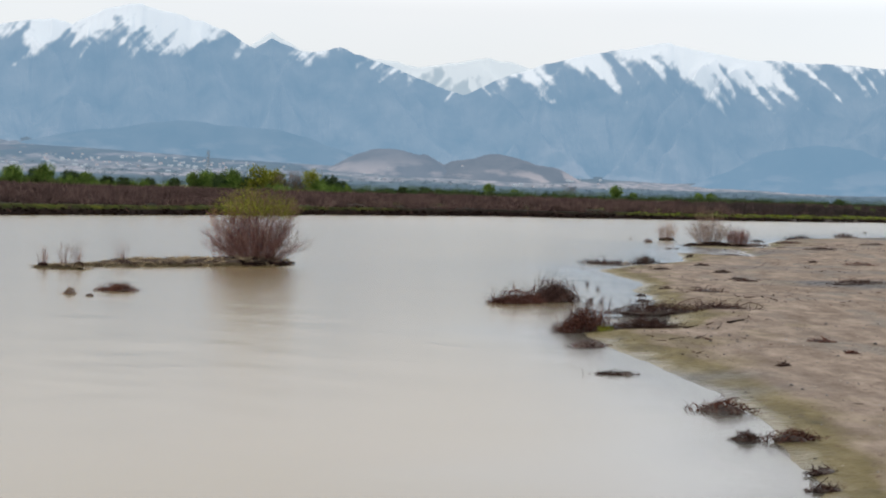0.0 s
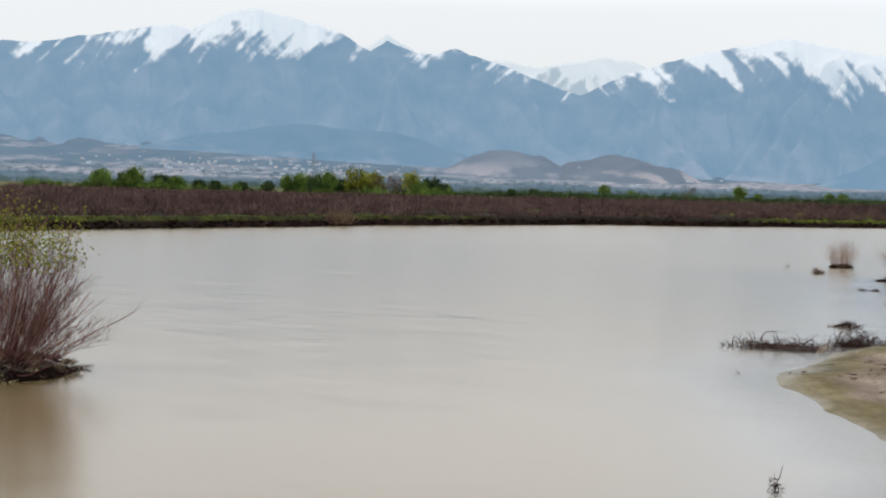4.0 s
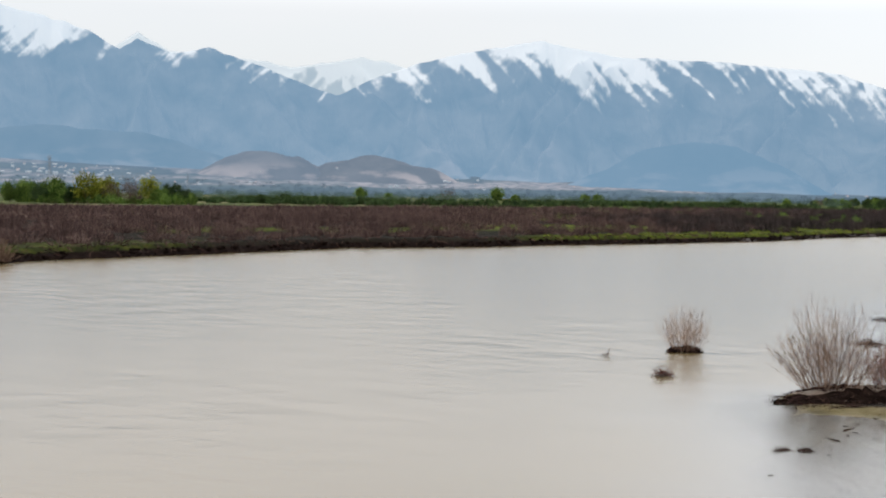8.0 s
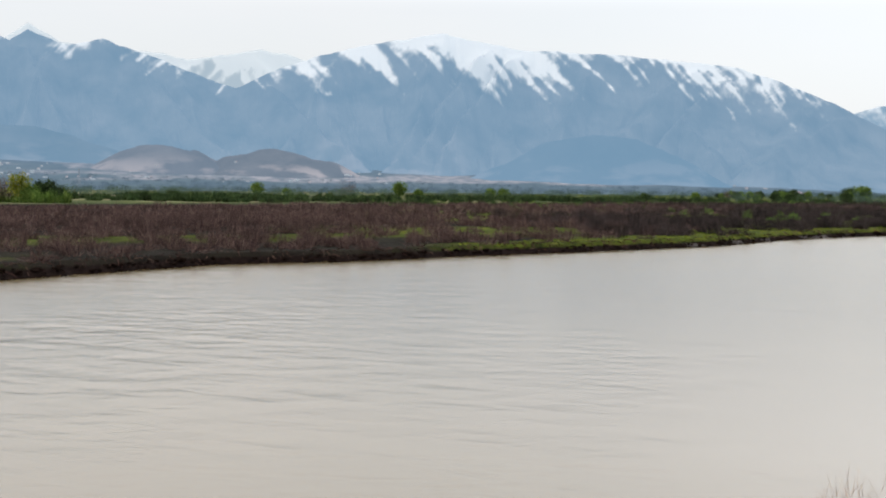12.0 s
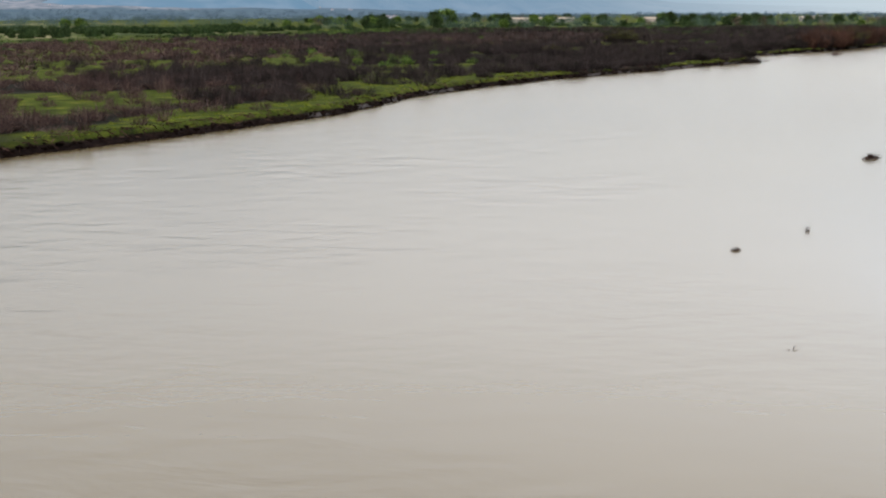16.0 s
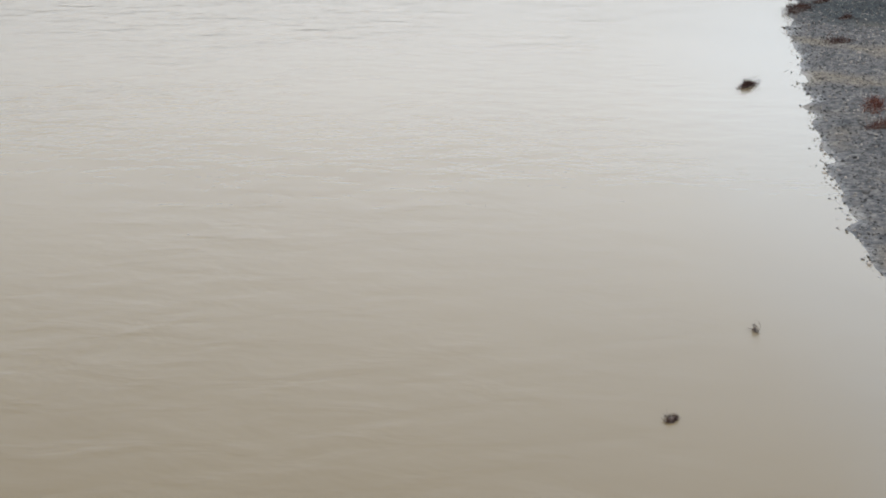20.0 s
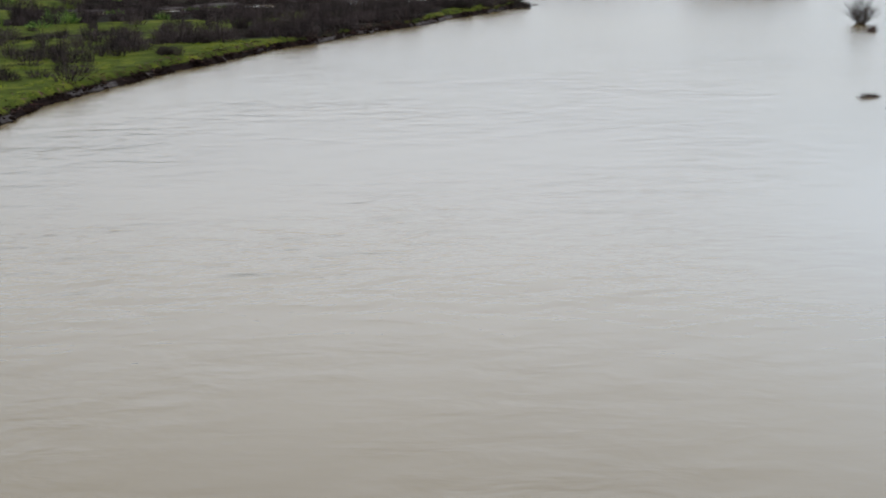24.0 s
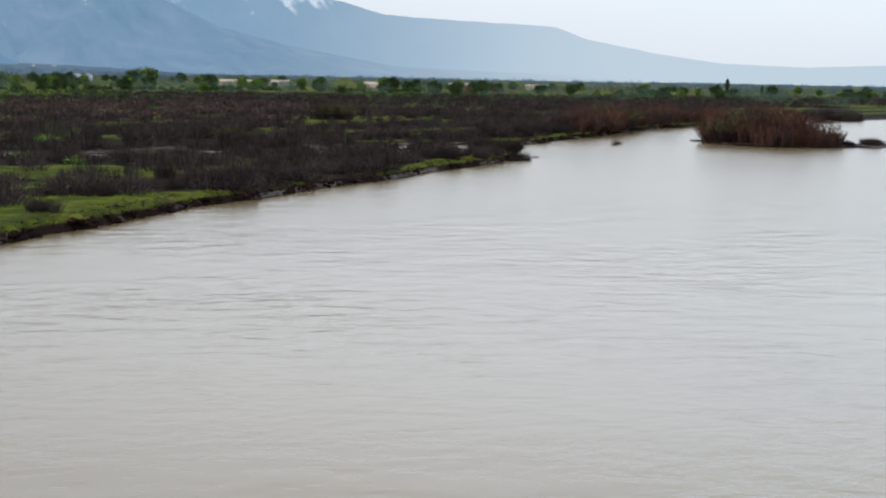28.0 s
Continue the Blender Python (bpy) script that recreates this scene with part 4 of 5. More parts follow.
def strand_litter():
    """Twig crumbs and stalks left in lines by the falling river on the sand bar."""
    r = np.random.default_rng(114)
    n = 26000
    x, y = np.concatenate([r.uniform(4, 42, n), r.uniform(60, 130, n // 3)]), np.concatenate([r.uniform(12, 135, n), r.uniform(160, 245, n // 3)])
    z, plain, bar = land(x, y)
    line = fbm(x * 0.16, y * 0.5, 115, 3)
    keep = (bar > -1.3) & (bar < 24) & ((bar > 0.1) | (fbm(x * 0.5, y * 0.5, 118, 2) > 0.3)) & ((np.abs(line) < 0.06) | (np.abs(bar - 2.2 + 0.9 * line) < 0.35)) & (fbm(x * 0.2, y * 0.2, 116, 2) > -0.1)
    x, y, z = x[keep], y[keep], z[keep]
    n = len(x)
    a, ln = r.uniform(0, 2 * np.pi, n), r.lognormal(-1.9, 0.55, n)
    b = np.column_stack([x, y, np.maximum(z, 0) + 0.004])
    t = b + np.column_stack([ln * np.cos(a), ln * np.sin(a), r.uniform(0.0, 0.3, n) * ln])
    v, f = slivers(b, t, 0.012 + 0.10 * ln)
    tagged(new("strand_litter", mesh_from("strand_litter", v, f, DRIFT_DARK)), "dark twig crumbs left in lines on the sand", "litter", kind="stuff")


strand_litter()


def lump(rx, ry, rz, material, seed, name="mud_base"):
    """A low uneven hump of mud and matted roots."""
    bm = bmesh.new()
    bmesh.ops.create_icosphere(bm, subdivisions=4, radius=1.0)
    for v in bm.verts:
        p = Vector((v.co.x * rx, v.co.y * ry, v.co.z * 0.3))
        k = 1 + 0.35 * noise.noise(p * 1.3 + Vector((seed, 0, 0))) + 0.25 * noise.noise(p * 4.0 + Vector((0, seed, 0)))
        up = 0.55 + 0.7 * noise.noise(p * 2.2 + Vector((0, 0, seed))) + 0.5 * noise.noise(p * 7.0 + Vector((seed, 0, 3)))
        v.co = Vector((v.co.x * rx * k, v.co.y * ry * k, v.co.z * rz * max(0.15, up)))
    me = bpy.data.meshes.new(name)
    bm.to_mesh(me)
    bm.free()
    me.materials.append(material)
    return me


def willow(name, place, height, spread, stems, twigs, stem_mat, label, seed, leaf_mat=None, leaves=0, leaf_from=0.6, base=None, thick=0.014, upright=0.55, group="", single=0, leaf_size=1.0, stools=1):
    """A many-stemmed willow bush: rods fanning out of one stool, side twigs, first leaves near the tips."""
    global rng
    rng = np.random.default_rng(seed)
    ob = thing(name, place, label, "bush", group)
    a, q = rng.uniform(0, 2 * np.pi, stems), np.sqrt(rng.uniform(0, 1, stems))
    foot = (base or spread * 0.7) * 0.45
    b = np.column_stack([foot * q * np.cos(a), foot * 0.7 * q * np.sin(a), np.full(stems, -0.05)])
    out = spread * 0.5 * q ** 0.8 * rng.uniform(0.55, 1.12, stems)
    h = height * rng.uniform(0.42, 1.0, stems) ** 0.8 * np.sqrt(np.clip(1.08 - (1.2 - upright) * q ** 2.5, 0.12, 1))
    t = np.column_stack([out * np.cos(a + rng.normal(0, 0.25, stems)) + b[:, 0] * 0.3, out * np.sin(a) + b[:, 1] * 0.3, h])
    w = thick * rng.uniform(0.6, 1.5, stems)
    if stools > 1:
        home = rng.integers(0, stools, stems)
        off, grow = rng.normal(0, 0.30 * spread, (stools, 2)), rng.uniform(0.5, 1.05, stools)
        for e in (b, t):
            e[:, :2] = e[:, :2] * (0.45 + 0.35 * grow[home])[:, None] + off[home]
        t[:, 2] *= grow[home]
    for j in range(single):
        v, f = rods(b[j:j + 1], t[j:j + 1], 1.5 * thick, thick * 0.3, 0.1, 5, 5)
        part("stem", mesh_from("stem", v, f, stem_mat), ob)
    v, f = rods(b[single:], t[single:], w[single:], w[single:] * 0.25, 0.1, 4, 3)
    tagged(part("stem_thicket", mesh_from("stem_thicket", v, f, stem_mat), ob), kind="stuff")
    i = rng.integers(0, stems, twigs)
    k = rng.uniform(0.25, 0.98, twigs)[:, None]
    s = b[i] + (t[i] - b[i]) * k
    lean = (t[i] - b[i]) * 0.16
    e = s + lean + np.column_stack([rng.normal(0, 0.075 * height, twigs), rng.normal(0, 0.075 * height, twigs), rng.uniform(0.0, 0.12, twigs) * height])
    v, f = slivers(s, e, thick * 1.15)
    tagged(part("twig_spray", mesh_from("twig_spray", v, f, stem_mat), ob), kind="stuff")
    if leaves:
        i = rng.integers(0, stems, leaves * 3)
        k = rng.uniform(0.4, 1.05, leaves * 3)[:, None]
        c = b[i] + (t[i] - b[i]) * k + rng.normal(0, 0.05 * height, (leaves * 3, 3))
        c = c[c[:, 2] > leaf_from * height * rng.uniform(0.85, 1.1, len(c))][:leaves]
        leaves = len(c)
        v, f = leaf_quads(c, rng.uniform(0.012, 0.028, leaves) * (0.5 + height / 5) * leaf_size)
        tagged(part("leafage", mesh_from("leafage", v, f, leaf_mat), ob, "first small leaves at the twig tips"), kind="stuff")
    if base:
        low = part("root_mound", lump(base * 0.5, base * 0.32, 0.2 + 0.05 * height, SOIL, seed), ob, "dark mud held by matted roots")
        low.location.z = -0.6 * place[2] - 0.02
    return ob


def driftwood(name, place, length, width, height, turn, seed, material, label, twigs=160, branches=4, curl=0.35, mud=True, category="driftwood", group="driftwood on the bar"):
    """Flood wrack: a few bent branches, a tangle of twigs and some mud caught between."""
    global rng
    rng = np.random.default_rng(seed)
    ob = thing(name, place, label, category, group, "", turn)
    for j in range(branches):
        x0 = rng.uniform(-0.48, 0.2) * length
        b = np.array([[x0, rng.uniform(-0.35, 0.35) * width, 0.0]])
        t = np.array([[x0 + rng.uniform(0.1, 0.45) * length, rng.uniform(-0.5, 0.5) * width, rng.uniform(0.1, 0.9) * height]])
        v, f = rods(b, t, min(0.026, 0.007 + 0.006 * length), 0.004, curl * 1.3, 9, 5)
        part("branch", mesh_from("branch", v, f, material, True), ob)
    twigs = int(twigs * 2.4)
    c = np.column_stack([rng.normal(0, 0.22 * length, twigs), rng.normal(0, 0.22 * width, twigs), np.zeros(twigs)])
    c[:, 0] = np.clip(c[:, 0], -0.5 * length, 0.5 * length)
    bulk = np.exp(-(c[:, 0] / (0.45 * length)) ** 2) * (0.7 + 0.4 * np.sin(c[:, 0] * 5 / length + seed))
    c[:, 2] = np.minimum(np.abs(rng.normal(0, 0.3, twigs)), 0.5) * height * np.abs(bulk)
    w = np.column_stack([rng.normal(0, 0.55, twigs), rng.normal(0, 0.55, twigs), rng.uniform(-0.25, 0.9, twigs)]) * (0.36 * height + 0.08 * width) * rng.uniform(0.4, 1.3, (twigs, 1))
    v, f = rods(c - w * 0.4, c + w * 0.6, 0.005 + 0.006 * rng.uniform(size=twigs), 0.002, curl, 5, 3)
    tagged(part("twig_tangle", mesh_from("twig_tangle", v, f, material), ob), kind="stuff")
    if twigs > 380:
        # long bare branches that stand out of the heap, arching over at the tip
        n = int(8 + 4 * length)
        c = np.column_stack([rng.uniform(-0.46, 0.46, n) * length, rng.normal(0, 0.16 * width, n), np.zeros(n)])
        a = rng.uniform(0, 2 * np.pi, n)
        up = rng.uniform(0.4, 0.9, n) * height * (0.55 + 0.45 * np.exp(-(c[:, 0] / (0.4 * length)) ** 2))
        t = c + np.column_stack([0.42 * up * np.cos(a), 0.42 * up * np.sin(a), up])
        v, f = rods(c, t, rng.uniform(0.009, 0.018, n), 0.005, 0.3, 6, 4)
        far_tip = t + np.column_stack([rng.uniform(0.15, 0.55, n) * height * np.cos(a), rng.uniform(0.15, 0.55, n) * height * np.sin(a), rng.uniform(-0.3, 0.12, n) * height])
        v2, f2 = rods(t, far_tip, 0.005, 0.0025, 0.45, 6, 3)
        tagged(part("branch_spray", mesh_from("branch_spray", np.concatenate([v, v2]), np.concatenate([f, f2 + len(v)]), material), ob), kind="stuff")
    if twigs > 60:
        n = twigs // 2
        c = np.column_stack([rng.normal(0, 0.2 * length, n), rng.normal(0, 0.18 * width, n), np.zeros(n)])
        c[:, 2] = np.minimum(np.abs(rng.normal(0, 0.28, n)), 0.5) * height * np.exp(-(c[:, 0] / (0.45 * length)) ** 2)
        v, f = slivers(c, c + rng.normal(0, 1, (n, 3)) * np.array([0.13, 0.13, 0.10]) * (0.6 + 0.5 * height), rng.uniform(0.008, 0.03, n))
        tagged(part("stalk_litter", mesh_from("stalk_litter", v, f, material), ob, "broken stalks and dead leaves"), kind="stuff")
    if mud:
        part("mud_clod", lump(length * 0.34, width * 0.32, 0.24 * height + 0.04, MUD, seed), ob, "dark mud and rotten litter")
    return ob


# ---- the stream: islets, bushes, snags ----
willow("willow_bush", (-9.4, 66.5, 0.15), 3.6, 5.4, 420, 6200, TWIG_WINE, "tall wine-red willow bush with yellow-green tips on a mud islet", 201, LEAF_YELLOW, 22000, 0.69, 1.9, 0.009, 0.06, "", 24, 1.35)
islet_root = driftwood("root_bank", (-9.0, 65.8, 0.0), 3.6, 1.1, 0.32, 38, 214, DRIFT_DARK, "dark bank of matted roots under the tall willow bush", 260, 4, 0.3, True, "root bank", "")
part("earth_bank", lump(1.7, 0.5, 0.36, SOIL, 215), islet_root, "dark earth held by roots")
willow("willow_bush", (-11.0, 66.9, 0.1), 3.1, 2.8, 60, 900, TWIG_WINE, "airy rust-tipped willow bush on a mud islet", 210, LEAF_RUST, 2600, 0.66, 1.0, 0.008, 0.3, "", 8, 1.2)
willow("willow_bush", (22.7, 113.2, 0.2), 3.1, 4.2, 240, 3000, TWIG_TAN, "bare tan willow bush on a dark mud islet", 202, TWIG_RUST, 300, 0.88, 2.0, 0.0066, 0.2, "", 24)
willow("willow_bush", (25.2, 113.6, 0.2), 1.5, 2.4, 220, 1600, TWIG_WINE, "low wine-red willow bush on a dark mud islet", 203, None, 0, 0.8, 1.8, 0.011)
willow("willow_bush", (21.1, 125.2, 0.08), 1.95, 2.3, 130, 1500, TWIG_TAN, "small bare tan willow bush on a floating mud clump", 204, None, 0, 0.8, 1.4, 0.0055, 0.5, "", 12)
root_bank = driftwood("root_bank", (23.3, 111.9, 0.0), 6.2, 1.5, 0.55, 8, 212, DRIFT_DARK, "long dark bank of matted roots and mud under the bushes", 520, 6, 0.3, True, "root bank", "")
part("earth_bank", lump(3.0, 0.6, 0.42, SOIL, 213), root_bank, "dark earth held by roots")
driftwood("mud_clump", (18.2, 117.7, 0.02), 0.75, 0.6, 0.7, 10, 205, DRIFT_RED, "small brown root clump sticking out of the river", 70, 2, 0.3, True, "clump", "")
driftwood("snag", (17.4, 123.6, 0.0), 0.5, 0.15, 0.6, 0, 206, DRIFT_DARK, "two thin dark sticks standing in the river", 10, 2, 0.1, False, "snag", "")
driftwood("root_mound", (-11.7, 47.6, 0.0), 1.5, 1.0, 0.55, 0, 207, DRIFT_RED, "dark reddish mound of roots in shallow water", 260, 3, 0.3, True, "clump", "")
driftwood("root_mound", (-12.9, 45.7, 0.0), 0.55, 0.3, 0.4, 30, 208, TWIG_TAN, "small tuft of tan sticks in shallow water", 60, 2, 0.25, False, "clump", "")
driftwood("root_mound", (-12.0, 45.1, 0.0), 0.5, 0.25, 0.16, 0, 209, DRIFT_DARK, "small black clod lying in shallow water", 20, 1, 0.25, True, "clump", "")
willow("bank_bush", (-21.9, 186.4, 0.25), 2.0, 4.0, 190, 1800, TWIG_TAN, "tan leafless bush hanging over the cut bank", 211, None, 0, 0.8, None, 0.016, 0.1)
for n, (x, y, h, sp) in enumerate([(-17.8, 58.9, 0.9, 0.9), (-16.9, 59.1, 1.1, 1.0), (-16.2, 58.9, 1.2, 0.9), (-15.4, 63.2, 1.3, 1.0), (-14.6, 65.4, 1.3, 1.1), (-13.9, 65.9, 1.1, 0.9), (-13.0, 66.2, 1.0, 0.8)]):
    willow("twig_tuft", (x, y, ground_z(x, y)), h, sp, 26, 60, TWIG_WINE, "sparse tuft of thin bare twigs on the mud islet", 220 + n, None, 0, 0.8, 0.5, 0.007, 0.8, "twig tufts on the islet")

driftwood("driftwood_tangle", (2.65, 47.6, -0.05), 2.1, 1.2, 1.0, 25, 231, DRIFT_RED, "rust-brown tangle of brushwood stranded in the water", 700, 12, 0.32, True, "driftwood", "stranded brushwood")
driftwood("driftwood_tangle", (4.05, 49.0, -0.05), 2.1, 1.3, 1.6, 30, 232, DRIFT_DARK, "dark tangle of curling branches stranded in the water", 800, 16, 0.38, True, "driftwood", "stranded brushwood")
driftwood("driftwood_tangle", (4.1, 38.4, 0.0), 1.7, 1.1, 1.25, 15, 233, DRIFT_RED, "reddish-brown root stock with upright dead stalks at the waterline", 420, 7, 0.4, True, "driftwood", "stranded brushwood")
driftwood("reed_bed_wrack", (6.0, 38.8, 0.05), 2.8, 0.9, 0.6, 2, 234, DRIFT_DARK, "line of dark matted stalks washed onto the sand", 420, 6, 0.2, True)
driftwood("reed_bed_wrack", (7.3, 44.6, 0.08), 4.8, 1.0, 0.6, 32, 235, DRIFT_DARK, "long dark heap of wrack lying along the sand", 420, 6, 0.2, True)
driftwood("reed_bed_wrack", (9.8, 46.0, 0.12), 2.8, 0.8, 0.5, -8, 236, DRIFT_DARK, "long dark heap of wrack lying along the sand", 260, 4, 0.2, True)
driftwood("driftwood_tangle", (9.6, 77.2, 0.0), 3.4, 1.0, 0.6, -8, 237, DRIFT_DARK, "dark driftwood branches stranded at the tip of the sand", 300, 8, 0.35, True, "driftwood", "stranded brushwood")
driftwood("driftwood_tangle", (12.0, 78.6, 0.0), 2.0, 1.0, 0.85, 20, 238, DRIFT_DARK, "bare forked branch standing in the shallows", 160, 6, 0.4, False, "driftwood", "stranded brushwood")
driftwood("driftwood_log", (10.6, 76.2, 0.05), 1.8, 0.3, 0.3, 60, 239, DRIFT_PALE, "bleached pale stick lying across the wrack", 10, 2, 0.1, False)

willow("grass_tuft", (4.75, 38.0, 0.0), 0.3, 0.5, 90, 60, LEAF_YELLOW, "small yellow-green grass tuft beside the root stock", 228, None, 0, 0.8, None, 0.006, 0.6)
WRACK = [(3.9, 34.5, 1.0, 0.2, DRIFT_RED), (3.9, 29.2, 0.9, 0.12, DRIFT_DARK), (5.3, 24.5, 1.1, 0.34, DRIFT_RED), (5.1, 21.6, 0.5, 0.2, DRIFT_DARK), (5.9, 21.5, 0.9, 0.22, DRIFT_RED), (5.35, 17.9, 0.5, 0.14, DRIFT_DARK),
         (5.6, 19.0, 0.5, 0.12, DRIFT_DARK), (10.2, 35.3, 0.6, 0.14, DRIFT_RED), (10.2, 32.7, 0.35, 0.1, DRIFT_RED), (7.9, 30.3, 0.3, 0.1, DRIFT_DARK), (18.6, 58.8, 2.6, 0.26, DRIFT_DARK), (14.0, 62.2, 0.8, 0.14, DRIFT_DARK),
         (10.9, 54.0, 1.3, 0.2, DRIFT_RED), (9.4, 55.5, 0.5, 0.12, DRIFT_DARK), (14.6, 75.1, 0.5, 0.2, DRIFT_DARK), (14.2, 67.2, 1.0, 0.22, DRIFT_DARK), (20.1, 93.0, 2.0, 0.2, DRIFT_DARK), (29.5, 102.7, 2.2, 0.3, DRIFT_DARK),
         (22.4, 80.0, 0.7, 0.2, DRIFT_DARK), (23.9, 75.6, 1.5, 0.25, DRIFT_RED), (38.0, 117.0, 1.6, 0.3, DRIFT_DARK), (37.6, 140.0, 3.0, 0.6, DRIFT_DARK), (47.0, 155.0, 2.4, 0.6, DRIFT_DARK), (30.5, 128.3, 1.3, 0.3, DRIFT_DARK),
         (27.6, 116.6, 2.4, 0.35, DRIFT_RED), (31.5, 121.0, 2.2, 0.3, DRIFT_RED), (14.0, 61.0, 0.9, 0.16, DRIFT_RED), (12.9, 84.5, 0.9, 0.25, DRIFT_DARK), (16.5, 88.5, 0.5, 0.2, DRIFT_DARK), (7.7, 50.2, 0.6, 0.1, DRIFT_DARK),
         (7.6, 47.5, 0.6, 0.1, DRIFT_DARK), (8.0, 53.0, 0.4, 0.1, DRIFT_DARK), (17.7, 103.8, 0.5, 0.08, DRIFT_DARK), (18.3, 103.7, 0.4, 0.1, DRIFT_DARK), (11.6, 70.1, 1.1, 0.12, DRIFT_DARK), (14.8, 75.2, 0.9, 0.12, DRIFT_DARK), (117.8, 224.1, 4.0, 0.7, DRIFT_DARK), (109.3, 214.0, 2.2, 0.6, DRIFT_DARK),
         (117.4, 219.4, 1.6, 0.5, DRIFT_DARK), (95.0, 201.2, 2.6, 0.7, DRIFT_RED), (91.6, 198.3, 2.0, 0.5, DRIFT_RED), (122.2, 225.2, 2.0, 0.4, DRIFT_DARK), (82.0, 190.5, 1.2, 0.3, DRIFT_DARK)]
r_w = np.random.default_rng(77)
for n, (x, y, ln, h, mt) in enumerate(WRACK):
    driftwood("flood_wrack", (x, y, max(0.0, ground_z(x, y)) - 0.01), ln * 1.25, ln * 0.5, h * 1.5, r_w.uniform(-30, 35), 300 + n, mt, "dark clump of flood-borne roots and twigs on pale sand" if y < 180 else "dark driftwood heap on the grey gravel spit",
              int(60 + 60 * ln), 3, 0.3, True, "driftwood", "flood wrack on the bar")

driftwood("snag", (57.9, 182.0, 0.0), 0.7, 0.35, 0.35, 10, 351, DRIFT_DARK, "small black snag floating in the river", 60, 2, 0.4, True, "snag", "snags in the river")
driftwood("snag", (65.0, 184.8, 0.0), 0.5, 0.2, 0.55, 70, 352, DRIFT_DARK, "thin black stick standing in the river", 20, 2, 0.3, False, "snag", "snags in the river")
driftwood("snag", (47.0, 165.9, -0.08), 1.6, 0.5, 0.14, 5, 353, DRIFT_DARK, "drowned branch just breaking the river surface", 60, 3, 0.2, False, "snag", "snags in the river")
driftwood("snag", (93.6, 209.0, 0.0), 2.3, 0.7, 0.6, 12, 354, DRIFT_DARK, "dark forked log stranded in shallow water", 200, 6, 0.3, True, "snag", "snags in the river")
driftwood("snag", (155.5, 254.4, 0.0), 2.6, 0.9, 0.7, -15, 355, DRIFT_DARK, "dark forked log stranded in shallow water", 200, 6, 0.3, True, "snag", "snags in the river")
driftwood("snag", (267.0, 396.0, 0.0), 3.2, 1.6, 2.2, 10, 356, DRIFT_DARK, "drowned grey bush standing in the river", 240, 8, 0.35, False, "snag", "snags in the river")
driftwood("snag", (222.5, 371.5, 0.0), 2.6, 0.9, 0.5, 5, 357, DRIFT_DARK, "broken dark root plate off the point", 120, 4, 0.3, True, "snag", "snags in the river")
driftwood("snag", (218.0, 296.0, 0.0), 2.4, 1.4, 1.6, 5, 358, DRIFT_DARK, "drowned dark bush standing in the river", 260, 6, 0.3, True, "snag", "snags in the river")
willow("drowned_bush", (229.0, 305.3, 0.0), 4.2, 6.0, 160, 1500, TWIG_GREY, "bare grey bush standing drowned in the river", 359, None, 0, 0.8, 1.6, 0.02, 0.5, "", 8)
for n, (x, y) in enumerate([(5.6, 49.4), (5.9, 48.7), (6.4, 58.1), (6.5, 55.0), (5.3, 47.9)]):
    driftwood("dead_stalk", (x, y, 0.0), 0.3, 0.2, 0.45, 40 * n, 370 + n, DRIFT_DARK, "thin dead stalks sticking out of the shallows", 14, 2, 0.15, False, "stalks", "dead stalks in the shallows")


def pebbles():
    """Small stones and crumbs of wood strewn over the sand and the gravel spit."""
    r = np.random.default_rng(120)
    n, n2 = 9000, 70000
    x, y = np.concatenate([r.uniform(5, 40, n), r.uniform(60, 135, n2)]), np.concatenate([r.uniform(14, 125, n), r.uniform(168, 240, n2)])
    z, plain, bar = land(x, y)
    ok = np.where(x > 60, (bar > -0.25 - 0.6 * r.uniform(size=x.shape) ** 3) & (bar < 20), (bar > 0.4) & (bar < 26) & (fbm(x * 0.12, y * 0.2, 44, 3) > 0.05))
    x, y, z = x[ok], y[ok], z[ok]
    s = np.where(x > 60, 3.0 * r.lognormal(-4.0, 0.35, len(x)), r.lognormal(-4.0, 0.5, len(x)))
    z = np.maximum(z, -0.02)
    octa = np.array([(1, 0, 0), (0, 1, 0), (-1, 0, 0), (0, -1, 0), (0, 0, 0.6), (0, 0, -0.6)])
    v = octa[None] * s[:, None, None] * r.uniform(0.6, 1.4, (len(x), 6, 1)) + np.stack([x, y, z + 0.2 * s], -1)[:, None]
    tri = np.array([(0, 1, 4), (1, 2, 4), (2, 3, 4), (3, 0, 4), (1, 0, 5), (2, 1, 5), (3, 2, 5), (0, 3, 5)])
    f = (tri[None] + 6 * np.arange(len(x))[:, None, None]).reshape(-1, 3)
    me = mesh_from("pebbles", v.reshape(-1, 3), f, plant_mat("river_pebble", (0.025, 0.025, 0.027), (0.10, 0.097, 0.094), (0.30, 0.27, 0.24)), True)
    tagged(new("pebbles", me), "grey and brown pebbles strewn over the sand bar", "pebbles", kind="stuff")


pebbles()

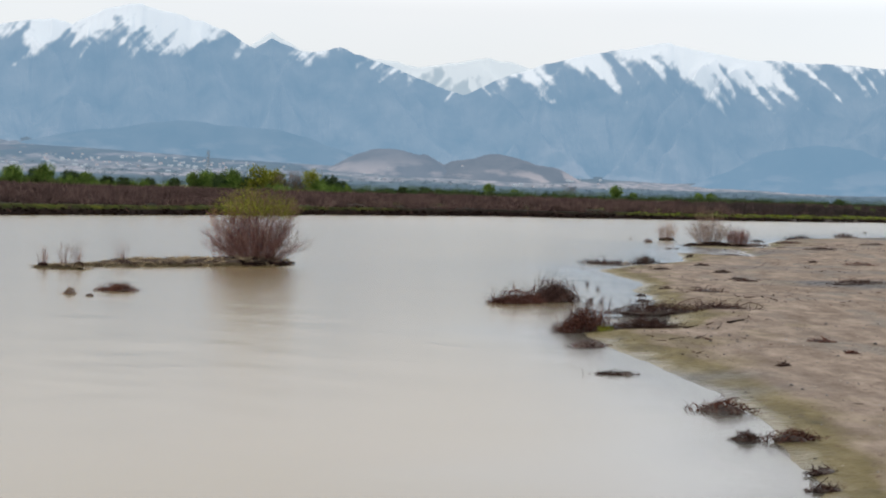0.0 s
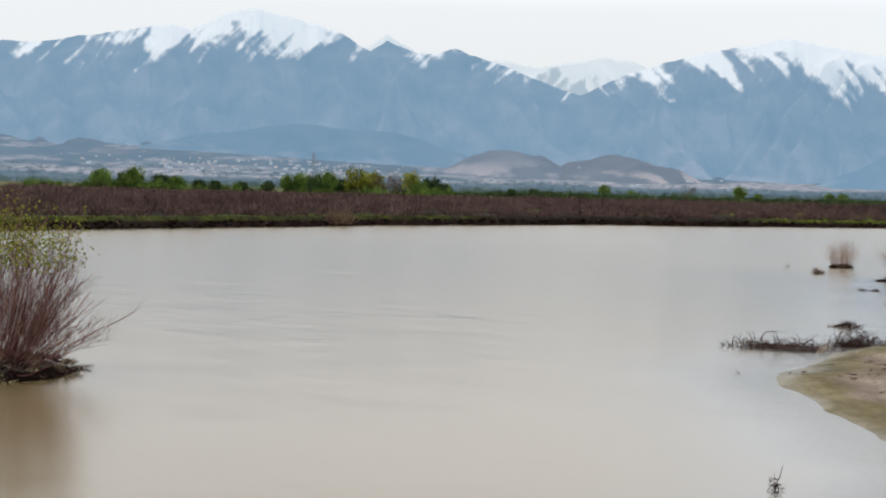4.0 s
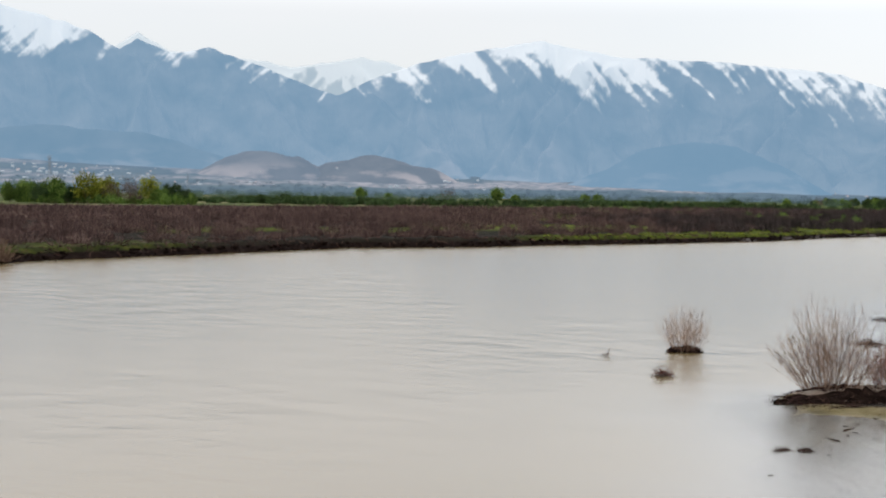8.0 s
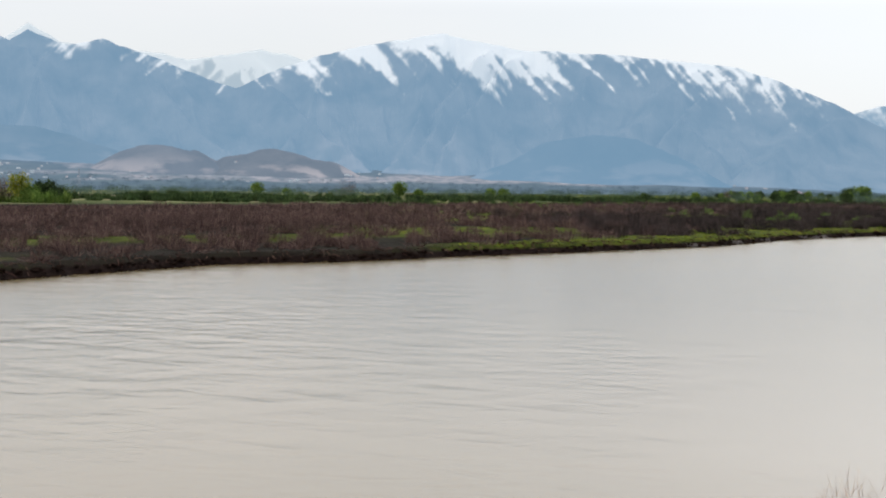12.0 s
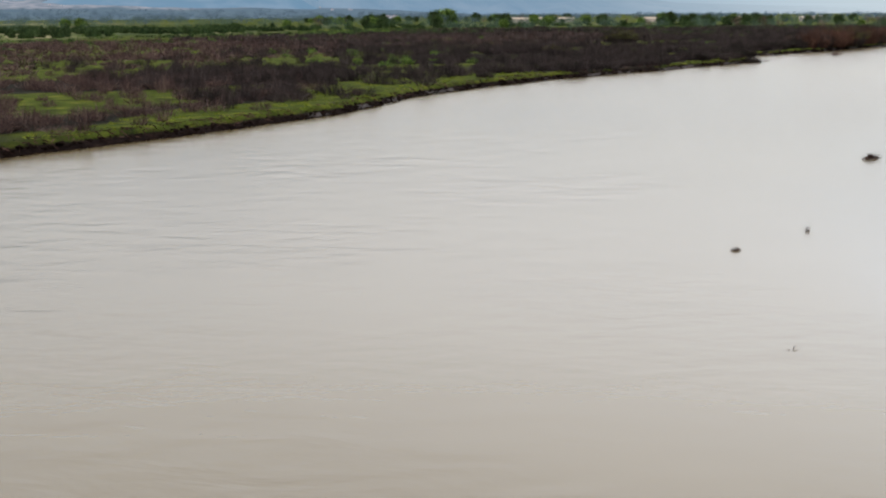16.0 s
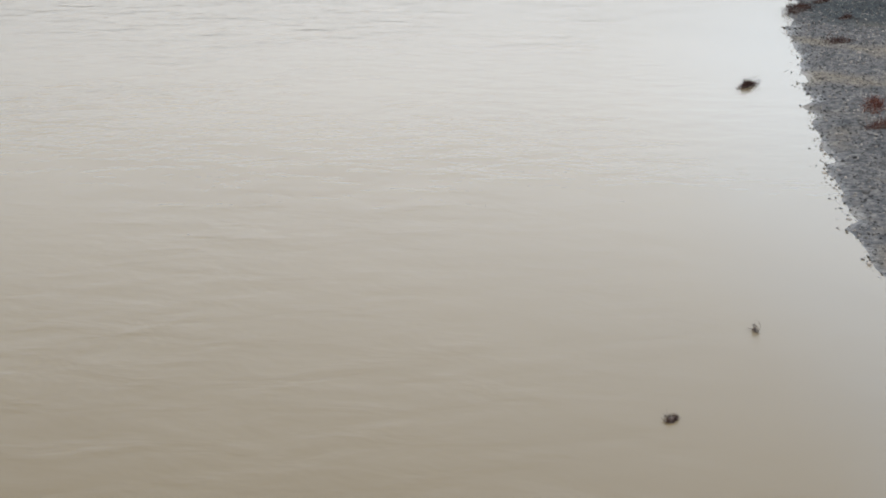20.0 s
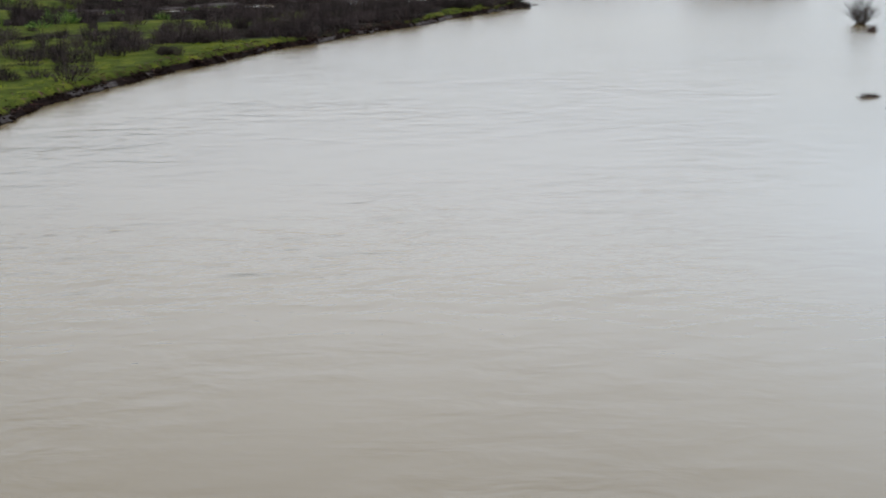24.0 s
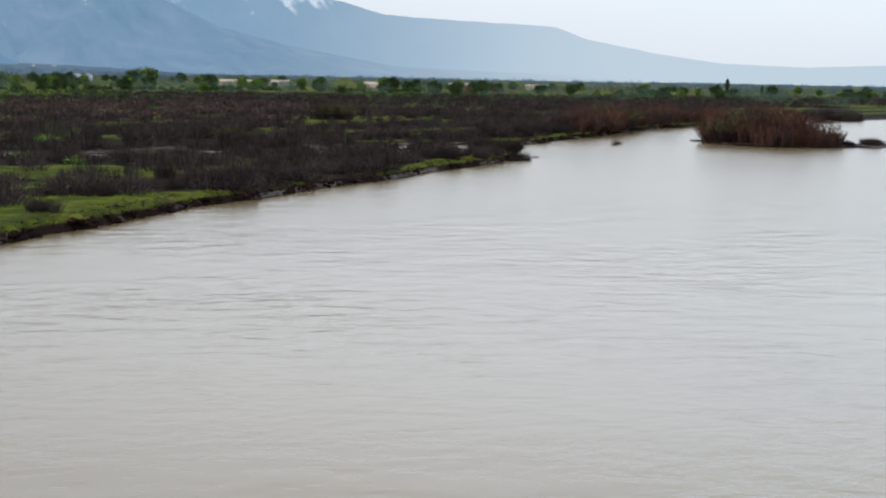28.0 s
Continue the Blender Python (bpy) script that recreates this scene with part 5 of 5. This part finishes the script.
# ---- the wooded isle and the far shore ----
SHRUBS = {}
for key, mat_, leaf_, seed, lab in (("rust", TWIG_RUST, LEAF_RUST, 401, "rust-red leafless willow thicket at the water's edge"), ("dark", TWIG_GREY, LEAF_DULL, 402, "dark grey-brown willow thicket at the water's edge"),
                                    ("green", TWIG_GREY, LEAF_YELLOW, 403, "willow thicket breaking into yellow-green leaf")):
    SHRUBS[key] = willow("willow_thicket", (0, 0, -50), 5.0, 7.6, 460, 6500, mat_, lab, seed, leaf_, 8000 if key == "green" else 1200, 0.3, None, 0.045, 0.6, "willow thickets", 0, 1.7, 8)
ISLE_STAND = [("rust", 296, 381, 0.95), ("rust", 300, 386, 1.3), ("dark", 297, 385, 0.9), ("rust", 299, 392, 1.2), ("rust", 303, 379, 1.1), ("rust", 305, 387, 1.1), ("rust", 299, 378, 0.8), ("rust", 304, 383, 0.85),
              ("dark", 296, 395, 0.7), ("green", 297, 388, 1.35), ("dark", 296, 381, 0.75), ("dark", 310, 373.5, 0.5), ("dark", 315, 371, 0.62), ("dark", 321, 370, 0.4),
              ("dark", 327, 368.5, 0.55), ("dark", 335, 366, 0.5), ("dark", 345, 363, 0.5), ("dark", 305, 375, 0.6),
              ("dark", 288, 427, 0.8), ("rust", 296, 431, 0.9), ("dark", 280, 424, 0.7), ("green", 312, 443, 1.25), ("rust", 306, 437, 0.9), ("dark", 318, 447, 1.0), ("rust", 329, 452, 1.1), ("dark", 338, 455, 1.0), ("rust", 350, 460, 1.0),
              ("dark", 264, 414, 0.6), ("dark", 255, 410, 0.65), ("dark", 272, 419, 0.6), ("dark", 246, 409, 0.55), ("dark", 215, 368, 0.5), ("dark", 219, 373, 0.55), ("dark", 208, 366, 0.4), ("green", 262, 486, 1.0),
              ("rust", 371, 463, 0.9), ("dark", 392, 468, 0.8), ("rust", 415, 474, 0.9), ("dark", 440, 478, 0.9), ("dark", 470, 482, 0.9), ("green", 195, 420, 0.5), ("dark", 120, 320, 0.3), ("dark", 131, 331, 0.34), ("dark", 139.5, 335, 0.3), ("dark", 144, 338.5, 0.34), ("dark", 148, 343, 0.3), ("dark", 203, 364, 0.42), ("dark", 212, 371, 0.55), ("dark", 217, 378, 0.5), ("dark", 196, 361, 0.4),
              ("dark", 183, 356, 0.35), ("dark", 172, 351, 0.36), ("dark", 160, 345, 0.33), ("dark", 150, 341, 0.38), ("rust", 284, 425, 0.8), ("dark", 292, 430, 0.8), ("rust", 301, 435, 1.0), ("dark", 311, 440, 0.9), ("rust", 323, 449, 1.0),
              ("dark", 334, 453, 0.9), ("rust", 344, 458, 1.0), ("dark", 358, 462, 1.0), ("rust", 380, 466, 0.8), ("dark", 404, 472, 0.8), ("rust", 427, 477, 0.8), ("dark", 455, 481, 0.85), ("rust", 303, 391, 1.1), 
              ("dark", 318, 374, 0.6), ("dark", 339, 366, 0.5), ("dark", 352, 361, 0.5), ("dark", 362, 359, 0.5), ("dark", 375, 357, 0.5), ("dark", 390, 353, 0.45)]
r_i = np.random.default_rng(55)
for key, x, y, k in ISLE_STAND:
    k = k * (0.62 if x > 309 and y < 380 else 1.2 if x > 270 else 1.0)
    copy_thing(SHRUBS[key], pose(x, y, ground_z(x, y) - 0.05, 0, 0, r_i.uniform(0, 360)) @ Matrix.Diagonal((k, k, k * r_i.uniform(0.85, 1.1), 1)))
for ob in SHRUBS.values():
    for o in (*ob.children_recursive, ob):
        bpy.data.objects.remove(o)


# ---- trees of the plain ----
def tree(name, height, crown, seed, leaf_mat, label, clumps=90, per=60, bare=False):
    """A field tree: tapered trunk, forked limbs, a broken crown of leaf clumps."""
    global rng
    rng = np.random.default_rng(seed)
    ob = thing(name, (0, 0, -60), label, "tree", "trees of the plain")
    trunk_top = height * 0.3
    v, f = rods([(0, 0, -0.3)], [(0.02 * height, 0, trunk_top)], 0.035 * height, 0.02 * height, 0.04, 4, 7)
    part("trunk", mesh_from("trunk", v, f, BARK, True), ob)
    nl = 7
    a, q = rng.uniform(0, 2 * np.pi, nl), rng.uniform(0.3, 1.0, nl)
    t = np.column_stack([crown * 0.42 * q * np.cos(a), crown * 0.42 * q * np.sin(a), height * rng.uniform(0.5, 0.95, nl)])
    b = np.column_stack([0.01 * t[:, 0], 0.01 * t[:, 1], trunk_top * rng.uniform(0.45, 1.0, nl)])
    for j in range(nl):
        v, f = rods(b[j:j + 1], t[j:j + 1], 0.014 * height, 0.004 * height, 0.12, 4, 4)
        part("limb", mesh_from("limb", v, f, BARK, True), ob)
    u = rng.normal(size=(clumps, 3))
    u /= np.linalg.norm(u, axis=1, keepdims=True)
    c = u * np.array([crown * 0.5, crown * 0.5, height * 0.46]) * (rng.uniform(0.05, 1.0, (clumps, 1)) ** 0.45) + np.array([0, 0, height * 0.47])
    leaves = (c[:, None] + rng.normal(0, 1, (clumps, per, 3)) * np.array([crown, crown, height]) * 0.07).reshape(-1, 3)
    leaves = leaves[leaves[:, 2] > 0.04 * height]
    v, f = leaf_quads(leaves, rng.uniform(0.25, 0.6, len(leaves)) * (0.028 if bare else 0.075) * height)
    tagged(part("crown", mesh_from("crown", v, f, leaf_mat), ob), kind="stuff")
    return ob


TREES = {"green": tree("field_tree", 8.0, 8.0, 501, LEAF_GREEN, "broad field tree in fresh green leaf"),
         "dull": tree("field_tree", 8.0, 8.5, 502, LEAF_DULL, "dark green field tree among the scrub"),
         "yellow": tree("field_tree", 8.0, 6.5, 503, LEAF_YELLOW, "yellow-green poplar just coming into leaf", 60, 40),
         "brown": tree("field_tree", 8.0, 9.0, 504, LEAF_BROWN, "bare brown tree at the edge of the fields", 60, 40, True),
         "poplar": tree("poplar", 12.0, 3.0, 505, LEAF_DULL, "slim dark poplar rising over the tree line", 60, 40)}
ORCHARD = [("dull", -175, 566, 0.8), ("green", -101, 563, 0.8), ("dull", -94, 556, 0.7), ("dull", -86, 562, 0.75), ("green", -53, 557, 0.7), ("brown", -64, 570, 1.0), ("dull", -76, 572, 0.8), ("dull", -145, 570, 0.6), ("dull", -116, 568, 0.5),
           ("green", -181, 555, 0.95), ("green", -169, 560, 0.9), ("dull", -160, 566, 0.8), ("green", -152, 562, 0.7), ("dull", -136, 560, 0.55), ("dull", -126, 565, 0.5), ("green", -106, 560, 0.75), ("dull", -97, 566, 0.85),
           ("green", -90, 557, 0.95), ("dull", -83, 565, 0.7), ("yellow", -79, 560, 1.15), ("yellow", -72, 567, 1.1), ("brown", -67, 559, 1.1), ("brown", -61, 566, 1.1), ("yellow", -56, 560, 1.05), ("dull", -49, 566, 0.85),
           ("dull", -44, 560, 0.6), ("dull", -20, 640, 0.5), ("dull", -10, 660, 0.6), ("green", 32, 960, 1.0), ("green", 52, 990, 0.7), ("brown", 88, 950, 1.3), ("green", 124, 960, 1.1), ("green", 140, 985, 0.7),
           ("green", 178, 930, 0.8), ("green", 190, 945, 0.85), ("dull", 238, 800, 0.65), ("green", 304, 900, 0.6), ("dull", 480, 1020, 0.9), ("green", 592, 1250, 1.95), ("dull", 570, 1230, 1.2), ("dull", 620, 1240, 1.0),
           ("dull", 560, 800, 0.7), ("dull", 675, 1015, 1.25), ("dull", 640, 900, 0.7), ("dull", 662, 880, 0.75), ("dull", 690, 870, 0.75), ("dull", 700, 850, 0.8), ("dull", 770, 850, 0.9), ("dull", 800, 840, 0.7), ("dull", 690, 760, 0.8),
           ("poplar", 830, 825, 0.85), ("poplar", 850, 810, 0.65), ("dull", 842, 795, 0.9), ("dull", 880, 760, 0.9), ("dull", 900, 740, 0.8), ("poplar", 960, 770, 0.75), ("dull", 420, 1000, 0.7), ("dull", 760, 1010, 0.9)]
r_t = np.random.default_rng(66)
for n in range(150):
    b, d = radians(r_t.uniform(20, 60)), r_t.uniform(700, 1250)
    ORCHARD.append((str(r_t.choice(["dull", "dull", "green", "brown"])), 78 + d * math.sin(b), 217 + d * math.cos(b), r_t.uniform(0.45, 0.95)))
for key, x, y, k in ORCHARD:
    k = k * (1.2 if y < 600 else 1.15)
    wide = 1.3 if k > 2 else 1.0
    copy_thing(TREES[key], pose(x, y, ground_z(x, y) + 3.0 * float(smooth(900, 3200, math.hypot(x, y))), 0, 0, r_t.uniform(0, 360)) @ Matrix.Diagonal((k * wide, k * wide, k * r_t.uniform(0.9, 1.1) / wide ** 1.5, 1)))
for ob in TREES.values():
    for o in (*ob.children_recursive, ob):
        bpy.data.objects.remove(o)


def tree_belt(name, label, r0, r1, az0, az1, count, height, material, seed, per):
    """Hedges and orchards far off on the valley floor, as one belt of crowns with gaps."""
    r = np.random.default_rng(seed)
    az, rad = r.uniform(az0, az1, count), r.uniform(r0, r1, count)
    ok = fbm(az * 0.5, rad * 0.012, seed, 3) > -0.25
    az, rad = np.radians(az[ok]), rad[ok]
    n = len(az)
    h = r.uniform(*height, n)
    c = np.stack([rad * np.sin(az), rad * np.cos(az), np.maximum(1.5 + 3.0 * smooth(900, 3200, rad), fan_z(np.degrees(az), rad)) + 0.42 * h], -1)
    u = r.normal(size=(n, per, 3))
    u /= np.linalg.norm(u, axis=-1, keepdims=True)
    p = c[:, None] + u * r.uniform(0, 1, (n, per, 1)) ** 0.45 * (h[:, None, None] * np.array([0.9, 0.9, 0.5]))
    global rng
    rng = r
    v, f = leaf_quads(p.reshape(-1, 3), np.repeat(h, per) * r.uniform(0.5, 1.1, n * per) * 0.9 / math.sqrt(per))
    tagged(new(name, mesh_from(name, v, f, material)), label, "trees", kind="stuff")


tree_belt("far_tree_belt", "green hedgerows and orchards on the valley floor", 860, 1300, -25, 64, 560, (4.0, 8.0), far_haze_mat("hedge_green", (0.05, 0.08, 0.028), (0.20, 0.28, 0.33), 0.14), 601, 220)
tree_belt("far_tree_belt", "hazy green hedgerows on the valley floor", 1300, 1800, -28, 66, 900, (5, 9), far_haze_mat("hedge_hazed_green", (0.04, 0.066, 0.035), (0.14, 0.205, 0.26), 0.34), 602, 130)
tree_belt("far_tree_belt", "far woods hazed blue-grey at the foot of the mountains", 1800, 2700, -30, 68, 2600, (4, 8.5), far_haze_mat("far_wood", (0.035, 0.055, 0.05), (0.15, 0.22, 0.31), 0.5), 603, 70)


# ---- the far town ----
def house(w, d, h, wall, roof, label):
    """A far house: walls, a pitched roof with eaves, rows of window openings on the long sides."""
    ob = thing("house", (0, 0, -80), label, "house", "houses of the far town")
    bm = bmesh.new()
    bmesh.ops.create_cube(bm, size=1.0, matrix=Matrix.Translation((0, 0, h / 2 - 2)) @ Matrix.Diagonal((w, d, h + 4, 1)))
    me = bpy.data.meshes.new("wall")
    bm.to_mesh(me)
    bm.free()
    me.materials.append(wall)
    body = part("wall", me, ob)
    o, rh = 0.5, d * 0.24
    v = [(-w / 2 - o, -d / 2 - o, h), (w / 2 + o, -d / 2 - o, h), (w / 2 + o, d / 2 + o, h), (-w / 2 - o, d / 2 + o, h), (-w / 2 - o, 0, h + rh), (w / 2 + o, 0, h + rh)]
    me = bpy.data.meshes.new("roof")
    me.from_pydata(v, [], [(0, 1, 5, 4), (2, 3, 4, 5), (0, 4, 3), (1, 2, 5), (3, 2, 1, 0)])
    me.materials.append(roof)
    part("roof", me, ob)
    return ob


WALL_PALE, WALL_ROSE = far_haze_mat("far_pale_render", (0.38, 0.365, 0.345), veil=0.6), far_haze_mat("far_rose_render", (0.50, 0.34, 0.29), veil=0.6)
ROOF_RED, ROOF_GREY = far_haze_mat("far_tile_roof", (0.38, 0.17, 0.12), veil=0.55), far_haze_mat("far_sheet_roof", (0.5, 0.5, 0.52), veil=0.55)
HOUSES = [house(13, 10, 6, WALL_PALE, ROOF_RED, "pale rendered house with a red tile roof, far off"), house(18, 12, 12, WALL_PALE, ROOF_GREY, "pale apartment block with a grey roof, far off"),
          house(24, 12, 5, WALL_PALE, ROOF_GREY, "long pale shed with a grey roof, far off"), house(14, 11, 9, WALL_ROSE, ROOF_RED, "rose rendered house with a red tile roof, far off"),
          house(44, 12, 3.2, far_haze_mat("far_clay_wall", (0.46, 0.35, 0.24), veil=0.2), far_haze_mat("far_clay_roof", (0.40, 0.31, 0.22), veil=0.2), "low clay-coloured farm shed among the trees")]
slopes = np.concatenate([main_slopes, hill_d, hill_f, hill_a, hill_b, fan_slopes])


def slope_z(x, y):
    d = np.hypot(slopes[:, 0] - x, slopes[:, 1] - y)
    near = d < 30
    return max(4.5, float(slopes[near, 2].max())) if near.any() else 4.5


r_h = np.random.default_rng(88)
placed = 0
while placed < 170:
    az = r_h.choice([r_h.normal(-16, 2.6), r_h.normal(-10, 2.4), r_h.normal(-4, 2.5), r_h.normal(6, 3.0), r_h.uniform(18, 32)], p=[0.46, 0.36, 0.06, 0.06, 0.06])
    rad = r_h.uniform(2500, 3300)
    x, y = rad * math.sin(radians(az)), rad * math.cos(radians(az))
    z = slope_z(x, y)
    if z < 14 or z > 66:
        continue
    placed += 1
    k = r_h.uniform(0.22, 0.46)
    copy_thing(HOUSES[int(r_h.choice(4, p=[0.4, 0.22, 0.23, 0.15]))], pose(x, y, z - 1.0, 0, 0, -az + r_h.uniform(-40, 40)) @ Matrix.Diagonal((k, k, k * 0.8, 1)))
for x, y, k in ((500, 1180, 3), (512, 1195, 0), (545, 1260, 3), (610, 1130, 4), (655, 1150, 4), (720, 1090, 4), (800, 1080, 4), (870, 1060, 4)):
    copy_thing(HOUSES[k], pose(x, y, 3.0 if k == 4 else 2.0, 0, 0, -33 if k == 4 else r_h.uniform(0, 90)) @ Matrix.Diagonal((0.6, 0.6, 0.6, 1)))
for ob in HOUSES:
    for o in (*ob.children_recursive, ob):
        bpy.data.objects.remove(o)


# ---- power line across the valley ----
STEEL = far_haze_mat("far_galvanised_steel", (0.16, 0.16, 0.165), (0.26, 0.36, 0.46), 0.35)


def pylon(place, height, turn):
    """A lattice pylon: four battered legs, cross bracing, three pairs of arms."""
    global rng
    rng = np.random.default_rng(17)
    ob = thing("pylon", place, "grey steel lattice pylon standing in the fields", "pylon", "pylons of the power line", "", turn)
    half, neck = 0.09 * height, 0.022 * height
    corners = [(-1, -1), (1, -1), (1, 1), (-1, 1)]

    def at(c, k):
        w = half + (neck - half) * min(1.0, k / 0.72)
        return (c[0] * w, c[1] * w, k * height)

    for c in corners:
        v, f = rods([at(c, 0), at(c, 0.72)], [at(c, 0.72), at(c, 1.0)], 0.16, 0.10, 0.0, 1, 4)
        part("leg", mesh_from("leg", v, f, STEEL), ob)
    steps = np.linspace(0.0, 0.96, 10)
    for p, q in zip(corners, corners[1:] + corners[:1]):
        v, f = rods([at(p, k) for k in steps[:-1]] + [at(q, k) for k in steps[:-1]], [at(q, k) for k in steps[1:]] + [at(p, k) for k in steps[1:]], 0.07, 0.07, 0.0, 1, 3)
        part("bracing", mesh_from("bracing", v, f, STEEL), ob)
    for k, reach in ((0.72, 0.14), (0.83, 0.19), (0.94, 0.13)):
        for side in (-1, 1):
            tip = (side * reach * height, 0, k * height)
            v, f = rods([at((side, -1), k), at((side, 1), k), at((side, 1), k + 0.05)], [tip, tip, tip], 0.09, 0.06, 0.0, 1, 3)
            part("arm", mesh_from("arm", v, f, STEEL), ob)
    return ob


for x, y, h in ((-171, 955, 27.0), (-184, 1980, 27.0)):
    pylon((x, y, max(1.6, float(fan_z(math.degrees(math.atan2(x, y)), math.hypot(x, y))))), h, 70)
